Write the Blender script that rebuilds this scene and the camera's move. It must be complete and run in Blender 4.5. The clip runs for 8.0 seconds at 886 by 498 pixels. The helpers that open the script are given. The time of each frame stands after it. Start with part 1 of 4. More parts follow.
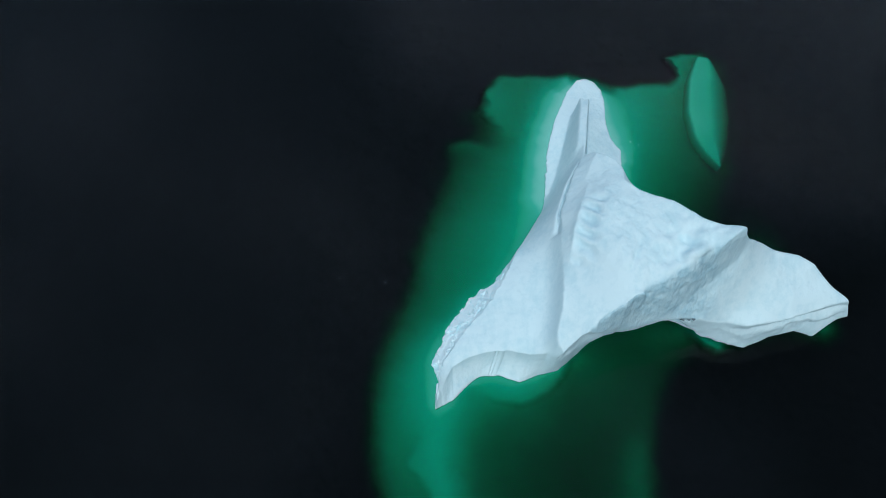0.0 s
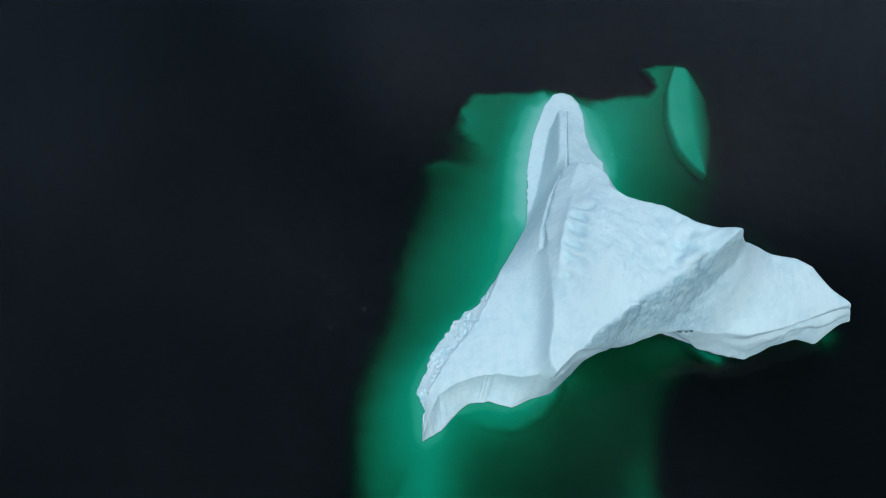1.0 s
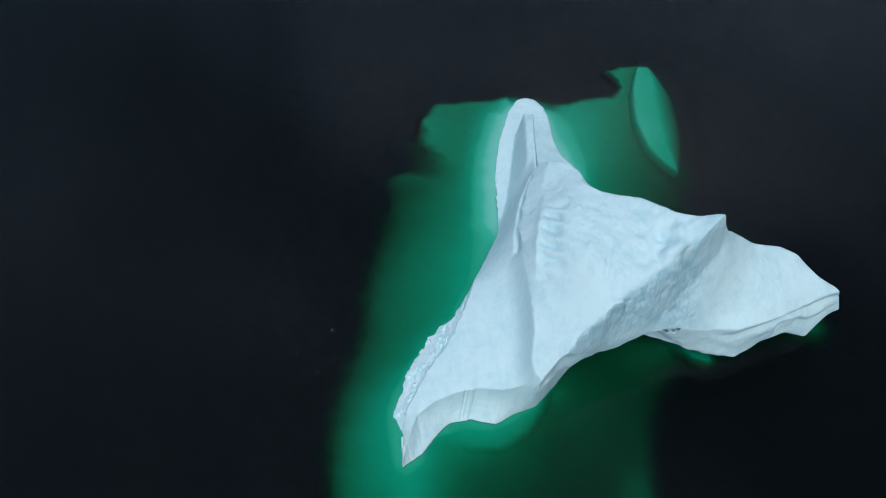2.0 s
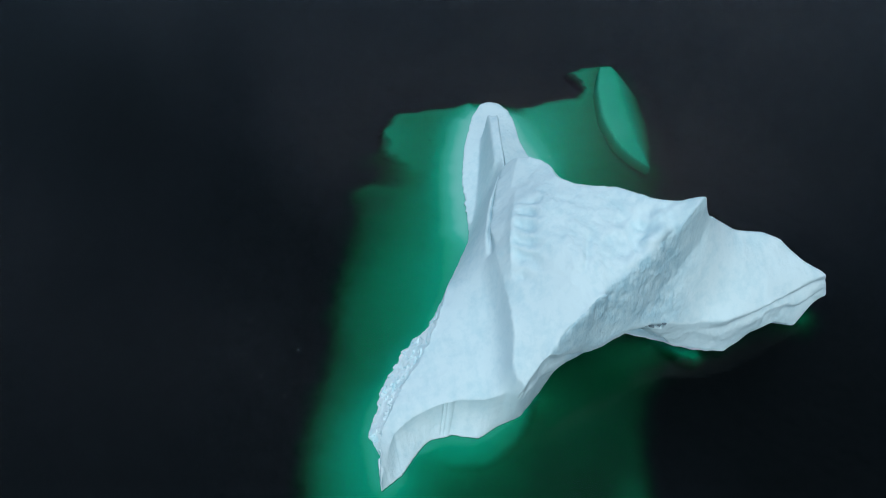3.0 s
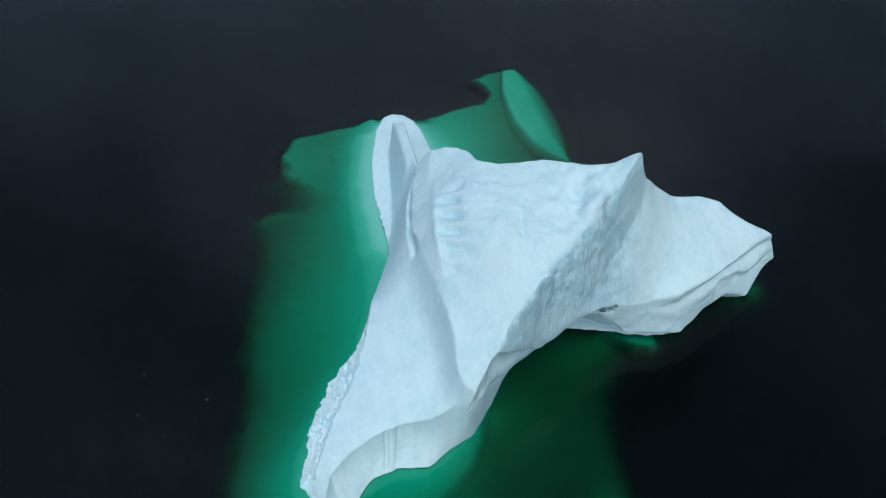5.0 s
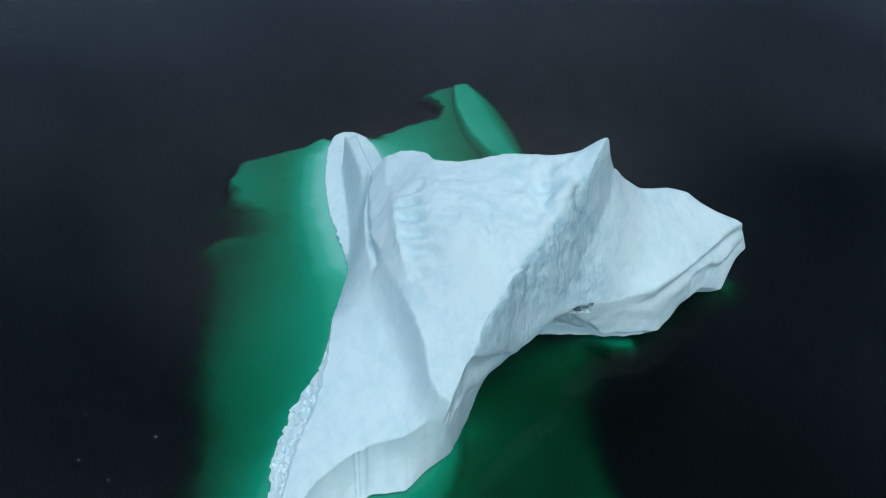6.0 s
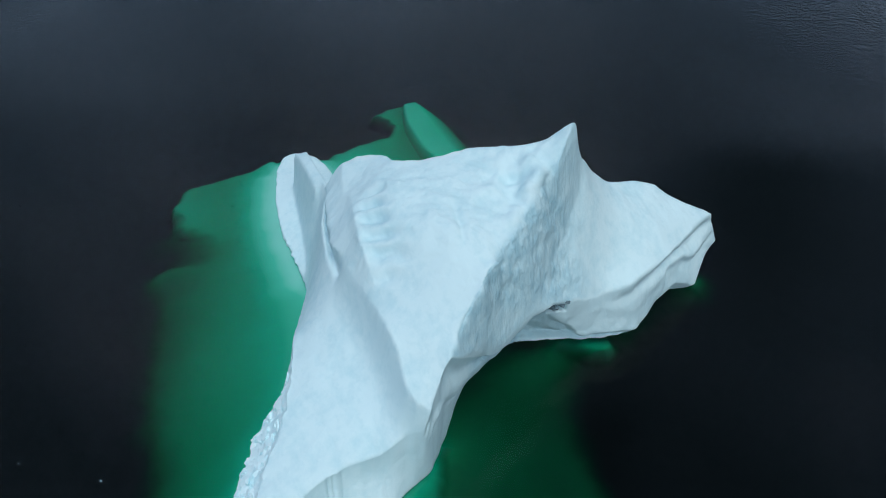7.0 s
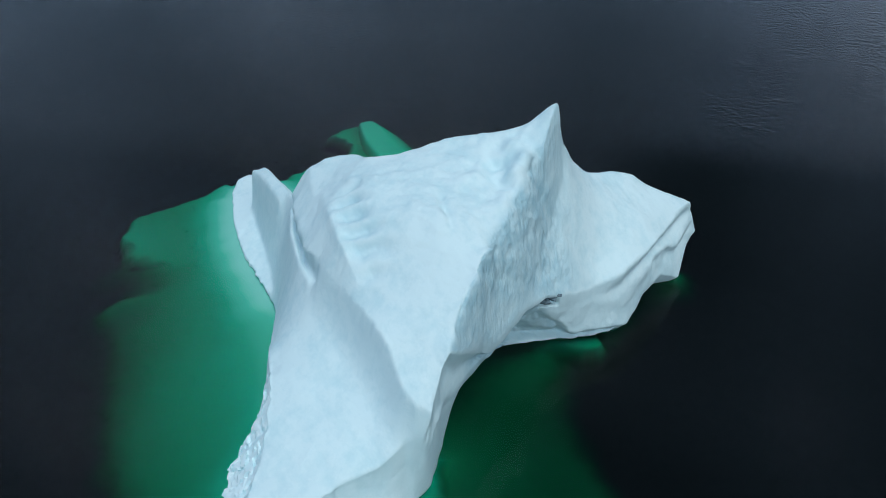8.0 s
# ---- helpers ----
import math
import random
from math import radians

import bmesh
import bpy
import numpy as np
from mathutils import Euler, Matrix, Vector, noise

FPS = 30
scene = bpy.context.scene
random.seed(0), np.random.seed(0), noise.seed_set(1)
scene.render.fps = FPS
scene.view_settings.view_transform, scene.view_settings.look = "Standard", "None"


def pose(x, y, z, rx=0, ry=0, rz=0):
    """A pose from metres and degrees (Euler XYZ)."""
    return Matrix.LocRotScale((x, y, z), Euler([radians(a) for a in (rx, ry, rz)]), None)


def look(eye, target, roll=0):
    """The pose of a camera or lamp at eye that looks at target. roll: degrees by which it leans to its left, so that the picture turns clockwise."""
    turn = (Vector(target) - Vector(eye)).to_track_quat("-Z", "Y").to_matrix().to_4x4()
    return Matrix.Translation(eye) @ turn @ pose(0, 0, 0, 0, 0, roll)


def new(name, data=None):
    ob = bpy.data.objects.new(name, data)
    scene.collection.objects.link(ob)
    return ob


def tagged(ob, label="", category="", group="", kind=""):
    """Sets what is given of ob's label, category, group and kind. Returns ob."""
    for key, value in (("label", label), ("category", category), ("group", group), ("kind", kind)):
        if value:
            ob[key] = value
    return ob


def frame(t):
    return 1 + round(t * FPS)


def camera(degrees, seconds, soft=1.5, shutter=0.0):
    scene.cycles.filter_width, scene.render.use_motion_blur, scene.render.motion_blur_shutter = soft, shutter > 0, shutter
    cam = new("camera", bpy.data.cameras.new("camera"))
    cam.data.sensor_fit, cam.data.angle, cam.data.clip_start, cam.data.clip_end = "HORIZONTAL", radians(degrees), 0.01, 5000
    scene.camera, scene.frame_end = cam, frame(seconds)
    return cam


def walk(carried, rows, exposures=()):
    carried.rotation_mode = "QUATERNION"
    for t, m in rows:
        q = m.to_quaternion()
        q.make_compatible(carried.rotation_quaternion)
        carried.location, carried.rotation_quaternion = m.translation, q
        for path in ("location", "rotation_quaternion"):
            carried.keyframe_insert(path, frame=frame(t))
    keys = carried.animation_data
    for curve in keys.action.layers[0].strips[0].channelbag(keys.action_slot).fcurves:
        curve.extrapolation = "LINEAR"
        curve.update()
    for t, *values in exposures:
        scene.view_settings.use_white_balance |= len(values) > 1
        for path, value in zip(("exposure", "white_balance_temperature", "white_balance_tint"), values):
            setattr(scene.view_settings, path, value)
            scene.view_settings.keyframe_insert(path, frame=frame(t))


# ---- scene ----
cam = camera(63.1, 8.0, soft=0.9)
METRES, EYE, TILT, LEAN, TURN = 40.0, 78.6, -61.08, 0.0, 0.0
ROWS = [
    (0.0, 0.0, 0.0, 0.0, -0.0, 0.0, -0.0),
    (0.5, 0.0004, 0.0575, -0.0282, -0.73, 1.7, 1.27),
    (1.0, 0.0003, 0.1125, -0.0535, -1.46, 3.14, 2.57),
    (1.5, 0.0012, 0.1688, -0.0799, -2.54, 4.43, 4.41),
    (3.0, 0.0067, 0.3345, -0.1636, -5.46, 8.0, 9.77),
    (3.5, 0.0087, 0.3905, -0.1902, -6.65, 9.09, 11.81),
    (4.0, 0.0083, 0.4448, -0.2156, -7.91, 10.12, 13.99),
    (4.5, 0.0061, 0.5004, -0.2426, -9.3, 11.07, 16.17),
    (6.0, -0.0043, 0.6633, -0.3165, -13.18, 14.72, 22.4),
    (6.5, -0.0142, 0.718, -0.3395, -14.73, 16.02, 24.75),
    (7.0, -0.0321, 0.7767, -0.3568, -16.39, 17.2, 26.93),
    (7.5, -0.0558, 0.8386, -0.3696, -18.04, 18.35, 29.21),
    (8.0, -0.0882, 0.9036, -0.3756, -20.01, 19.22, 31.74),
]
walk(cam, [(t, pose(0, 0, EYE, TILT, LEAN, TURN) @ pose(METRES * x, METRES * y, METRES * z, 90 + pitch, roll, yaw)) for t, x, y, z, yaw, pitch, roll in ROWS])

# ---- light: an overcast polar sky with added bright and dark parts ----
SUN_FROM = Vector((-0.06, -0.33, 0.94)).normalized()
world = bpy.data.worlds.new("overcast_sky")
scene.world = world
world.use_nodes = True
wn, wl = world.node_tree.nodes, world.node_tree.links
wn.clear()


def wnode(kind, **kw):
    n = wn.new(kind)
    for k, v in kw.items():
        n.inputs[k].default_value = v
    return n


sky = wn.new("ShaderNodeTexSky")
sky.sky_type, sky.sun_disc = "NISHITA", False
sky.sun_elevation, sky.sun_rotation = math.asin(SUN_FROM.z), math.atan2(SUN_FROM.x, SUN_FROM.y)
coord = wn.new("ShaderNodeTexCoord")
cloud = wnode("ShaderNodeTexNoise", Scale=3.2, Detail=4.0, Roughness=0.5)
wl.new(coord.outputs["Generated"], cloud.inputs["Vector"])
total = cloud
# bright and dark sky patches, added to fit the sea's reflections
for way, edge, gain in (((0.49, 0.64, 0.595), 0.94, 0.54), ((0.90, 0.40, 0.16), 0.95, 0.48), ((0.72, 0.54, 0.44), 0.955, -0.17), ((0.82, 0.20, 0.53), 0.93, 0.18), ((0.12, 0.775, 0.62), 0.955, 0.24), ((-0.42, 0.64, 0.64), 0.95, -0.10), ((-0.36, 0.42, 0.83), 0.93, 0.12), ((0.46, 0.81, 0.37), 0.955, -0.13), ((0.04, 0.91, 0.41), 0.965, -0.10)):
    patch_dot = wn.new("ShaderNodeVectorMath")
    patch_dot.operation = "DOT_PRODUCT"
    patch_dot.inputs[1].default_value = Vector(way).normalized()
    wl.new(coord.outputs["Generated"], patch_dot.inputs[0])
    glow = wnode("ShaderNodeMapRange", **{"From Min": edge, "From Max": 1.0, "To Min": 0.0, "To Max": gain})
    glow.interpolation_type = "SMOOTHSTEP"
    wl.new(patch_dot.outputs["Value"], glow.inputs["Value"])
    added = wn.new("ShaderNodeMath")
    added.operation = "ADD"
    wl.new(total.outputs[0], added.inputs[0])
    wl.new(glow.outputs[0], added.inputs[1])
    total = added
veil = wn.new("ShaderNodeValToRGB")
stops = ((0.28, (0.062, 0.10, 0.145, 1)), (0.58, (0.185, 0.29, 0.43, 1)), (0.80, (0.40, 0.55, 0.78, 1)), (1.0, (0.82, 0.98, 1.21, 1)))
veil.color_ramp.elements.new(0.6)
veil.color_ramp.elements.new(0.8)
for k, (at, col) in enumerate(stops):
    veil.color_ramp.elements[k].position, veil.color_ramp.elements[k].color = at, col
side = wn.new("ShaderNodeVectorMath")
side.operation = "DOT_PRODUCT"
side.inputs[1].default_value = (-0.10, 0.18, 0.0)
wl.new(coord.outputs["Generated"], side.inputs[0])
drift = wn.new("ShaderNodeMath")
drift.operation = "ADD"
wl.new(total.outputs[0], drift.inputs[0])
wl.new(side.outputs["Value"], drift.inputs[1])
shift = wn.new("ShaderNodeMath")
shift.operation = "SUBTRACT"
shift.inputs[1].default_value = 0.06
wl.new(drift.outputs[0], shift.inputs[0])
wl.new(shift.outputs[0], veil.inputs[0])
# an unseen bright south-west half of the sky, added to light the ice
bright = wn.new("ShaderNodeVectorMath")
bright.operation = "DOT_PRODUCT"
bright.inputs[1].default_value = (-0.5, -0.866, 0.0)
wl.new(coord.outputs["Generated"], bright.inputs[0])
south = wnode("ShaderNodeMapRange", **{"From Min": 0.2, "From Max": 0.8, "To Min": 0.0, "To Max": 1.0})
south.interpolation_type = "SMOOTHSTEP"
wl.new(bright.outputs["Value"], south.inputs["Value"])
overcast = wn.new("ShaderNodeMix")
overcast.data_type = "RGBA"
overcast.inputs[7].default_value = (0.69, 0.79, 0.90, 1)
wl.new(south.outputs[0], overcast.inputs[0])
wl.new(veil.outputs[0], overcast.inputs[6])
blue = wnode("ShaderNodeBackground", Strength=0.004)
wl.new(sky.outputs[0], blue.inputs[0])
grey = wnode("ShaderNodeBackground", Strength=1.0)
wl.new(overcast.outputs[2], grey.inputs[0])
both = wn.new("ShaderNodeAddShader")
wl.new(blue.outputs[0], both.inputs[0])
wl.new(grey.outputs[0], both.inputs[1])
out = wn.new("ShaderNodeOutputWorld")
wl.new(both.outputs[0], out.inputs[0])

sun = new("sun", bpy.data.lights.new("sun", "SUN"))
sun.data.energy, sun.data.angle, sun.data.color = 1.43, radians(24), (1.0, 0.995, 0.99)
sun.matrix_world = look(SUN_FROM * 200, (0, 0, 0))


# ---- materials ----
def material(name):
    m = bpy.data.materials.new(name)
    m.use_nodes = True
    n, l = m.node_tree.nodes, m.node_tree.links
    n.clear()
    o = n.new("ShaderNodeOutputMaterial")

    def add(kind, **kw):
        node = n.new(kind)
        for k, v in kw.items():
            node.inputs[k].default_value = v
        return node

    return m, add, l, o


def ramp(node, *stops):
    e = node.color_ramp.elements
    while len(e) < len(stops):
        e.new(0.5)
    for k, (at, col) in zip(e, stops):
        k.position, k.color = at, (*col, 1)
    return node


def glacier_ice(name, pale, blue, steep, rough, coarse, fine):
    """Weathered white glacier ice: a pale crust with bluer patches; steep faces bluer; broken faces, hollows and
    recesses darker, bluer and streaked downwards, partly as painted shade; relief at three scales.
    """
    m, add, link, o = material(name)
    pos = add("ShaderNodeNewGeometry")

    def texture(scale, detail, roughness, stretch=None):
        t = add("ShaderNodeTexNoise", Scale=scale, Detail=detail, Roughness=roughness)
        if stretch:
            mp = add("ShaderNodeMapping")
            mp.inputs["Scale"].default_value = stretch
            link.new(pos.outputs["Position"], mp.inputs["Vector"])
            link.new(mp.outputs[0], t.inputs["Vector"])
        else:
            link.new(pos.outputs["Position"], t.inputs["Vector"])
        return t

    def math_node(op, a, b):
        n = add("ShaderNodeMath")
        n.operation = op
        for k, v in enumerate((a, b)):
            if isinstance(v, (int, float)):
                n.inputs[k].default_value = v
            else:
                link.new(v, n.inputs[k])
        return n.outputs[0]

    big, small, grain = texture(0.2, 5.0, 0.55), texture(1.5, 7.0, 0.62), texture(6.0, 6.0, 0.7)
    streak = texture(1.1, 6.0, 0.6, (1.3, 0.8, 0.8))
    worn = texture(0.55, 4.0, 0.6, (1.5, 0.75, 0.6))
    patch = math_node("MULTIPLY", math_node("ADD", math_node("ADD", big.outputs["Fac"], small.outputs["Fac"]), worn.outputs["Fac"]), 0.333)
    tone = ramp(add("ShaderNodeValToRGB"), (0.40, blue), (0.53, pale))
    link.new(patch, tone.inputs[0])
    up = add("ShaderNodeSeparateXYZ")
    link.new(pos.outputs["True Normal"], up.inputs[0])
    steep_part = add("ShaderNodeMapRange", **{"From Min": 0.02, "From Max": 0.45, "To Min": 1.0, "To Max": 0.0})
    link.new(up.outputs["Z"], steep_part.inputs["Value"])
    streaks = add("ShaderNodeMapRange", **{"From Min": 0.38, "From Max": 0.62, "To Min": 0.35, "To Max": 1.0})
    link.new(streak.outputs["Fac"], streaks.inputs["Value"])
    # mask of the darker tint: bluer broken ice and painted shade together
    tint_node = add("ShaderNodeAttribute")
    tint_node.attribute_name = "dark_tint"
    tint_mask = tint_node.outputs["Fac"]
    cover = math_node("MULTIPLY", tint_mask, streaks.outputs[0])
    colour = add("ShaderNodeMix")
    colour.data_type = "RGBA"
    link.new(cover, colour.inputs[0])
    steep_blue = add("ShaderNodeMix")
    steep_blue.data_type = "RGBA"
    steep_blue.inputs[7].default_value = (*blue, 1)
    link.new(math_node("MULTIPLY", steep_part.outputs[0], 0.6), steep_blue.inputs[0])
    link.new(tone.outputs[0], steep_blue.inputs[6])
    link.new(steep_blue.outputs[2], colour.inputs[6])
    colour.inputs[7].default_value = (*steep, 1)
    bump0 = add("ShaderNodeBump", Strength=0.10, Distance=0.9)
    link.new(worn.outputs["Fac"], bump0.inputs["Height"])
    bump1 = add("ShaderNodeBump", Strength=coarse, Distance=0.45)
    link.new(small.outputs["Fac"], bump1.inputs["Height"])
    link.new(bump0.outputs[0], bump1.inputs["Normal"])
    bump2 = add("ShaderNodeBump", Distance=0.5)
    link.new(math_node("MULTIPLY", tint_mask, 0.45), bump2.inputs["Strength"])
    link.new(streak.outputs["Fac"], bump2.inputs["Height"])
    link.new(bump1.outputs[0], bump2.inputs["Normal"])
    bump3 = add("ShaderNodeBump", Strength=fine, Distance=0.06)
    link.new(grain.outputs["Fac"], bump3.inputs["Height"])
    link.new(bump2.outputs[0], bump3.inputs["Normal"])
    b = add("ShaderNodeBsdfPrincipled", Roughness=rough, IOR=1.31)
    b.inputs["Specular IOR Level"].default_value = 0.2
    link.new(colour.outputs[2], b.inputs["Base Color"])
    link.new(bump3.outputs[0], b.inputs["Normal"])
    link.new(b.outputs[0], o.inputs[0])
    return m


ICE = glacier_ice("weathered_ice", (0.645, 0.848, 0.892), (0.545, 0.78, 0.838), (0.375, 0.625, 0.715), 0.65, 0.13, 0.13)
BLUE_ICE = glacier_ice("broken_blue_ice", (0.74, 0.93, 0.965), (0.58, 0.89, 0.95), (0.70, 0.92, 0.96), 0.5, 0.2, 0.25)

DARK_ICE = glacier_ice("dark_ice", (0.17, 0.25, 0.29), (0.09, 0.14, 0.17), (0.17, 0.25, 0.29), 0.6, 0.3, 0.3)


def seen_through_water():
    """Ice under the sea: the water's green tint and dimming with depth, painted into its base colour."""
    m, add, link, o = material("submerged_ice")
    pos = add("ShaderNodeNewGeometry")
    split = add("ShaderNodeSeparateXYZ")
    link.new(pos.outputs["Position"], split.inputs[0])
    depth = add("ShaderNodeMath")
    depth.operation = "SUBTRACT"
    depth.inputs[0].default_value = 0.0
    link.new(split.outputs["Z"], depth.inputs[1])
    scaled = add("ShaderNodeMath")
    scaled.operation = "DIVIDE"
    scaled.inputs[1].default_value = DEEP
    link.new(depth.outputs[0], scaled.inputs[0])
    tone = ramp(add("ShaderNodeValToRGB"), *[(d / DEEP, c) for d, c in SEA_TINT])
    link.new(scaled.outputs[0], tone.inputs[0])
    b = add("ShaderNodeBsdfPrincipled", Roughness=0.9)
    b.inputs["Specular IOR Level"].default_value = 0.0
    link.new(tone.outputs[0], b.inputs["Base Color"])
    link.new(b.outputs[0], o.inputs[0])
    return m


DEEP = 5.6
# base colour by depth in metres: the water's dimming painted in, white to black
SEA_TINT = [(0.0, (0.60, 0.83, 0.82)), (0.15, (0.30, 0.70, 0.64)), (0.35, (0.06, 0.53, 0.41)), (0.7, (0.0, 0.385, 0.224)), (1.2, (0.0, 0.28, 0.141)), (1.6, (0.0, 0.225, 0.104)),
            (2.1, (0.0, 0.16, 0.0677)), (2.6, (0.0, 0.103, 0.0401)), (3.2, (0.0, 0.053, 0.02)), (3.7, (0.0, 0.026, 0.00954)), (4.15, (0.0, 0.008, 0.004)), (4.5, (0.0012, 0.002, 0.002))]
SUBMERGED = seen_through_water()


def sea_water():
    m, add, link, o = material("sea_surface")
    pos = add("ShaderNodeNewGeometry")
    wave = add("ShaderNodeTexNoise", Scale=1.15, Detail=4.0, Roughness=0.55)
    calm = add("ShaderNodeTexNoise", Scale=0.03, Detail=2.0)
    stretch = add("ShaderNodeMapping")
    stretch.inputs["Scale"].default_value = (0.75, 1.25, 1.0)
    stretch.inputs["Rotation"].default_value = (0, 0, radians(-20))
    link.new(pos.outputs["Position"], stretch.inputs["Vector"])
    link.new(stretch.outputs[0], wave.inputs["Vector"])
    link.new(pos.outputs["Position"], calm.inputs["Vector"])
    patch = add("ShaderNodeMapRange", **{"From Min": 0.40, "From Max": 0.62, "To Min": 0.4, "To Max": 0.62})
    link.new(calm.outputs["Fac"], patch.inputs["Value"])
    bump = add("ShaderNodeBump", Distance=0.4)
    breeze = add("ShaderNodeVectorMath")
    breeze.operation = "DOT_PRODUCT"
    breeze.inputs[1].default_value = (0.6, 0.8, 0.0)
    link.new(pos.outputs["Position"], breeze.inputs[0])
    reach = add("ShaderNodeMapRange", **{"From Min": 65.0, "From Max": 83.0, "To Min": 0.05, "To Max": 1.0})
    reach.interpolation_type = "SMOOTHSTEP"
    link.new(breeze.outputs["Value"], reach.inputs["Value"])
    ruffled = add("ShaderNodeMath")
    ruffled.operation = "MULTIPLY"
    link.new(patch.outputs[0], ruffled.inputs[0])
    link.new(reach.outputs[0], ruffled.inputs[1])
    link.new(ruffled.outputs[0], bump.inputs["Strength"])
    link.new(wave.outputs["Fac"], bump.inputs["Height"])
    gloss = add("ShaderNodeBsdfGlossy", Roughness=0.07)
    clear = add("ShaderNodeBsdfTransparent", Color=(0.90, 0.98, 0.97, 1))
    fres = add("ShaderNodeFresnel", IOR=1.333)
    link.new(bump.outputs[0], gloss.inputs["Normal"])
    link.new(bump.outputs[0], fres.inputs["Normal"])
    mix = add("ShaderNodeMixShader")
    link.new(fres.outputs[0], mix.inputs[0])
    link.new(clear.outputs[0], mix.inputs[1])
    link.new(gloss.outputs[0], mix.inputs[2])
    link.new(mix.outputs[0], o.inputs[0])
    return m


WATER = sea_water()


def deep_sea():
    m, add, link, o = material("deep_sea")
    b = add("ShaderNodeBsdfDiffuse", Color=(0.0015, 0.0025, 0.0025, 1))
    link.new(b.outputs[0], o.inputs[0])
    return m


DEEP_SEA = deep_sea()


# ---- helpers for shapes ----
def mesh_object(name, verts, faces, mat, parent=None, smooth=True):
    me = bpy.data.meshes.new(name)
    me.from_pydata([tuple(map(float, v)) for v in verts], [], [tuple(map(int, f)) for f in faces])
    me.materials.append(mat)
    if smooth:
        me.shade_smooth()
    ob = new(name, me)
    ob.parent = parent
    return ob


def along(points, step):
    """Points every step metres along a line of points with any number of columns."""
    pts = np.array(points, float)
    out = []
    for a, b in zip(pts[:-1], pts[1:]):
        n = max(1, int(round(np.linalg.norm((b - a)[:2]) / step)))
        out += [a + (b - a) * k / n for k in range(n)]
    return np.array(out + [pts[-1]])


def drape(x0, y0, nx, ny, cell, lines, rim=None, rounds=260):
    """A sheet stretched like a membrane over height lines, on a grid of nx by ny cells. lines: arrays of x, y, height."""
    field = None
    for level in (16, 8, 4, 2, 1):
        c = cell * level
        w, h = nx // level + 2, ny // level + 2
        total, count = np.zeros((h, w)), np.zeros((h, w))
        for line in lines:
            i = np.clip(np.round((line[:, 0] - x0) / c).astype(int), 0, w - 1)
            j = np.clip(np.round((line[:, 1] - y0) / c).astype(int), 0, h - 1)
            np.add.at(total, (j, i), line[:, 2])
            np.add.at(count, (j, i), 1)
        fixed = count > 0
        aim = total / np.maximum(count, 1)
        if field is None:
            field = np.full((h, w), aim[fixed].mean())
        else:
            field = np.repeat(np.repeat(field, 2, 0), 2, 1)[:h, :w]
            field = np.pad(field, ((0, h - field.shape[0]), (0, w - field.shape[1])), mode="edge")
        for _ in range(rounds):
            field[fixed] = aim[fixed]
            if rim is not None:
                field[0], field[-1], field[:, 0], field[:, -1] = rim, rim, rim, rim
            p = np.pad(field, 1, mode="edge")
            field = (p[:-2, 1:-1] + p[2:, 1:-1] + p[1:-1, :-2] + p[1:-1, 2:]) / 4
        field[fixed] = aim[fixed]
    return field


def blurred(field, times):
    for _ in range(times):
        p = np.pad(field, 1, mode="edge")
        field = (p[:-2, 1:-1] + p[2:, 1:-1] + p[1:-1, :-2] + p[1:-1, 2:] + 4 * field) / 8
    return field


def sample(field, x0, y0, cell, x, y):
    u = np.clip((x - x0) / cell, 0, field.shape[1] - 1.001)
    v = np.clip((y - y0) / cell, 0, field.shape[0] - 1.001)
    i, j = u.astype(int), v.astype(int)
    u, v = u - i, v - j
    return (field[j, i] * (1 - u) * (1 - v) + field[j, i + 1] * u * (1 - v) + field[j + 1, i] * (1 - u) * v + field[j + 1, i + 1] * u * v)


def rough(p, scale, octaves=4):
    return noise.fractal(Vector(p) * scale, 0.9, 2.1, octaves)


# ---- the sea ----
def sheet(name, z, size, mat, label, category):
    ob = mesh_object(name, [(-size, -size, z), (size, -size, z), (size, size, z), (-size, size, z)], [(0, 1, 2, 3)], mat, smooth=False)
    return tagged(ob, label, category, kind="structure")


sheet("water", 0.0, 4000, WATER, "calm dark sea with faint ripples reflecting grey cloud", "water")
# added sheet: deep water's darkness as a near-black colour, no real bottom
sheet("seabed", -DEEP, 4000, DEEP_SEA, "near-black sheet standing in for the depth of the sea", "seabed")

# ---- the iceberg above the water ----
# Rims and feet of the ice: x, y, z of the upper edge; x, y, z of the wall's middle; x, y of its foot at the water.
LOW = 0.25


def shore(points):
    return [(x, y, LOW, x, y, 0.1, x, y) for x, y in points]


TONGUE_LEFT = shore([(20.3, 71.0), (19.1, 70.8), (17.8, 69.1), (16.6, 66.5), (15.6, 64.1), (14.6, 60.8), (14.1, 58.6), (13.7, 55.4), (13.3, 52.4), (13.0, 50.4)])
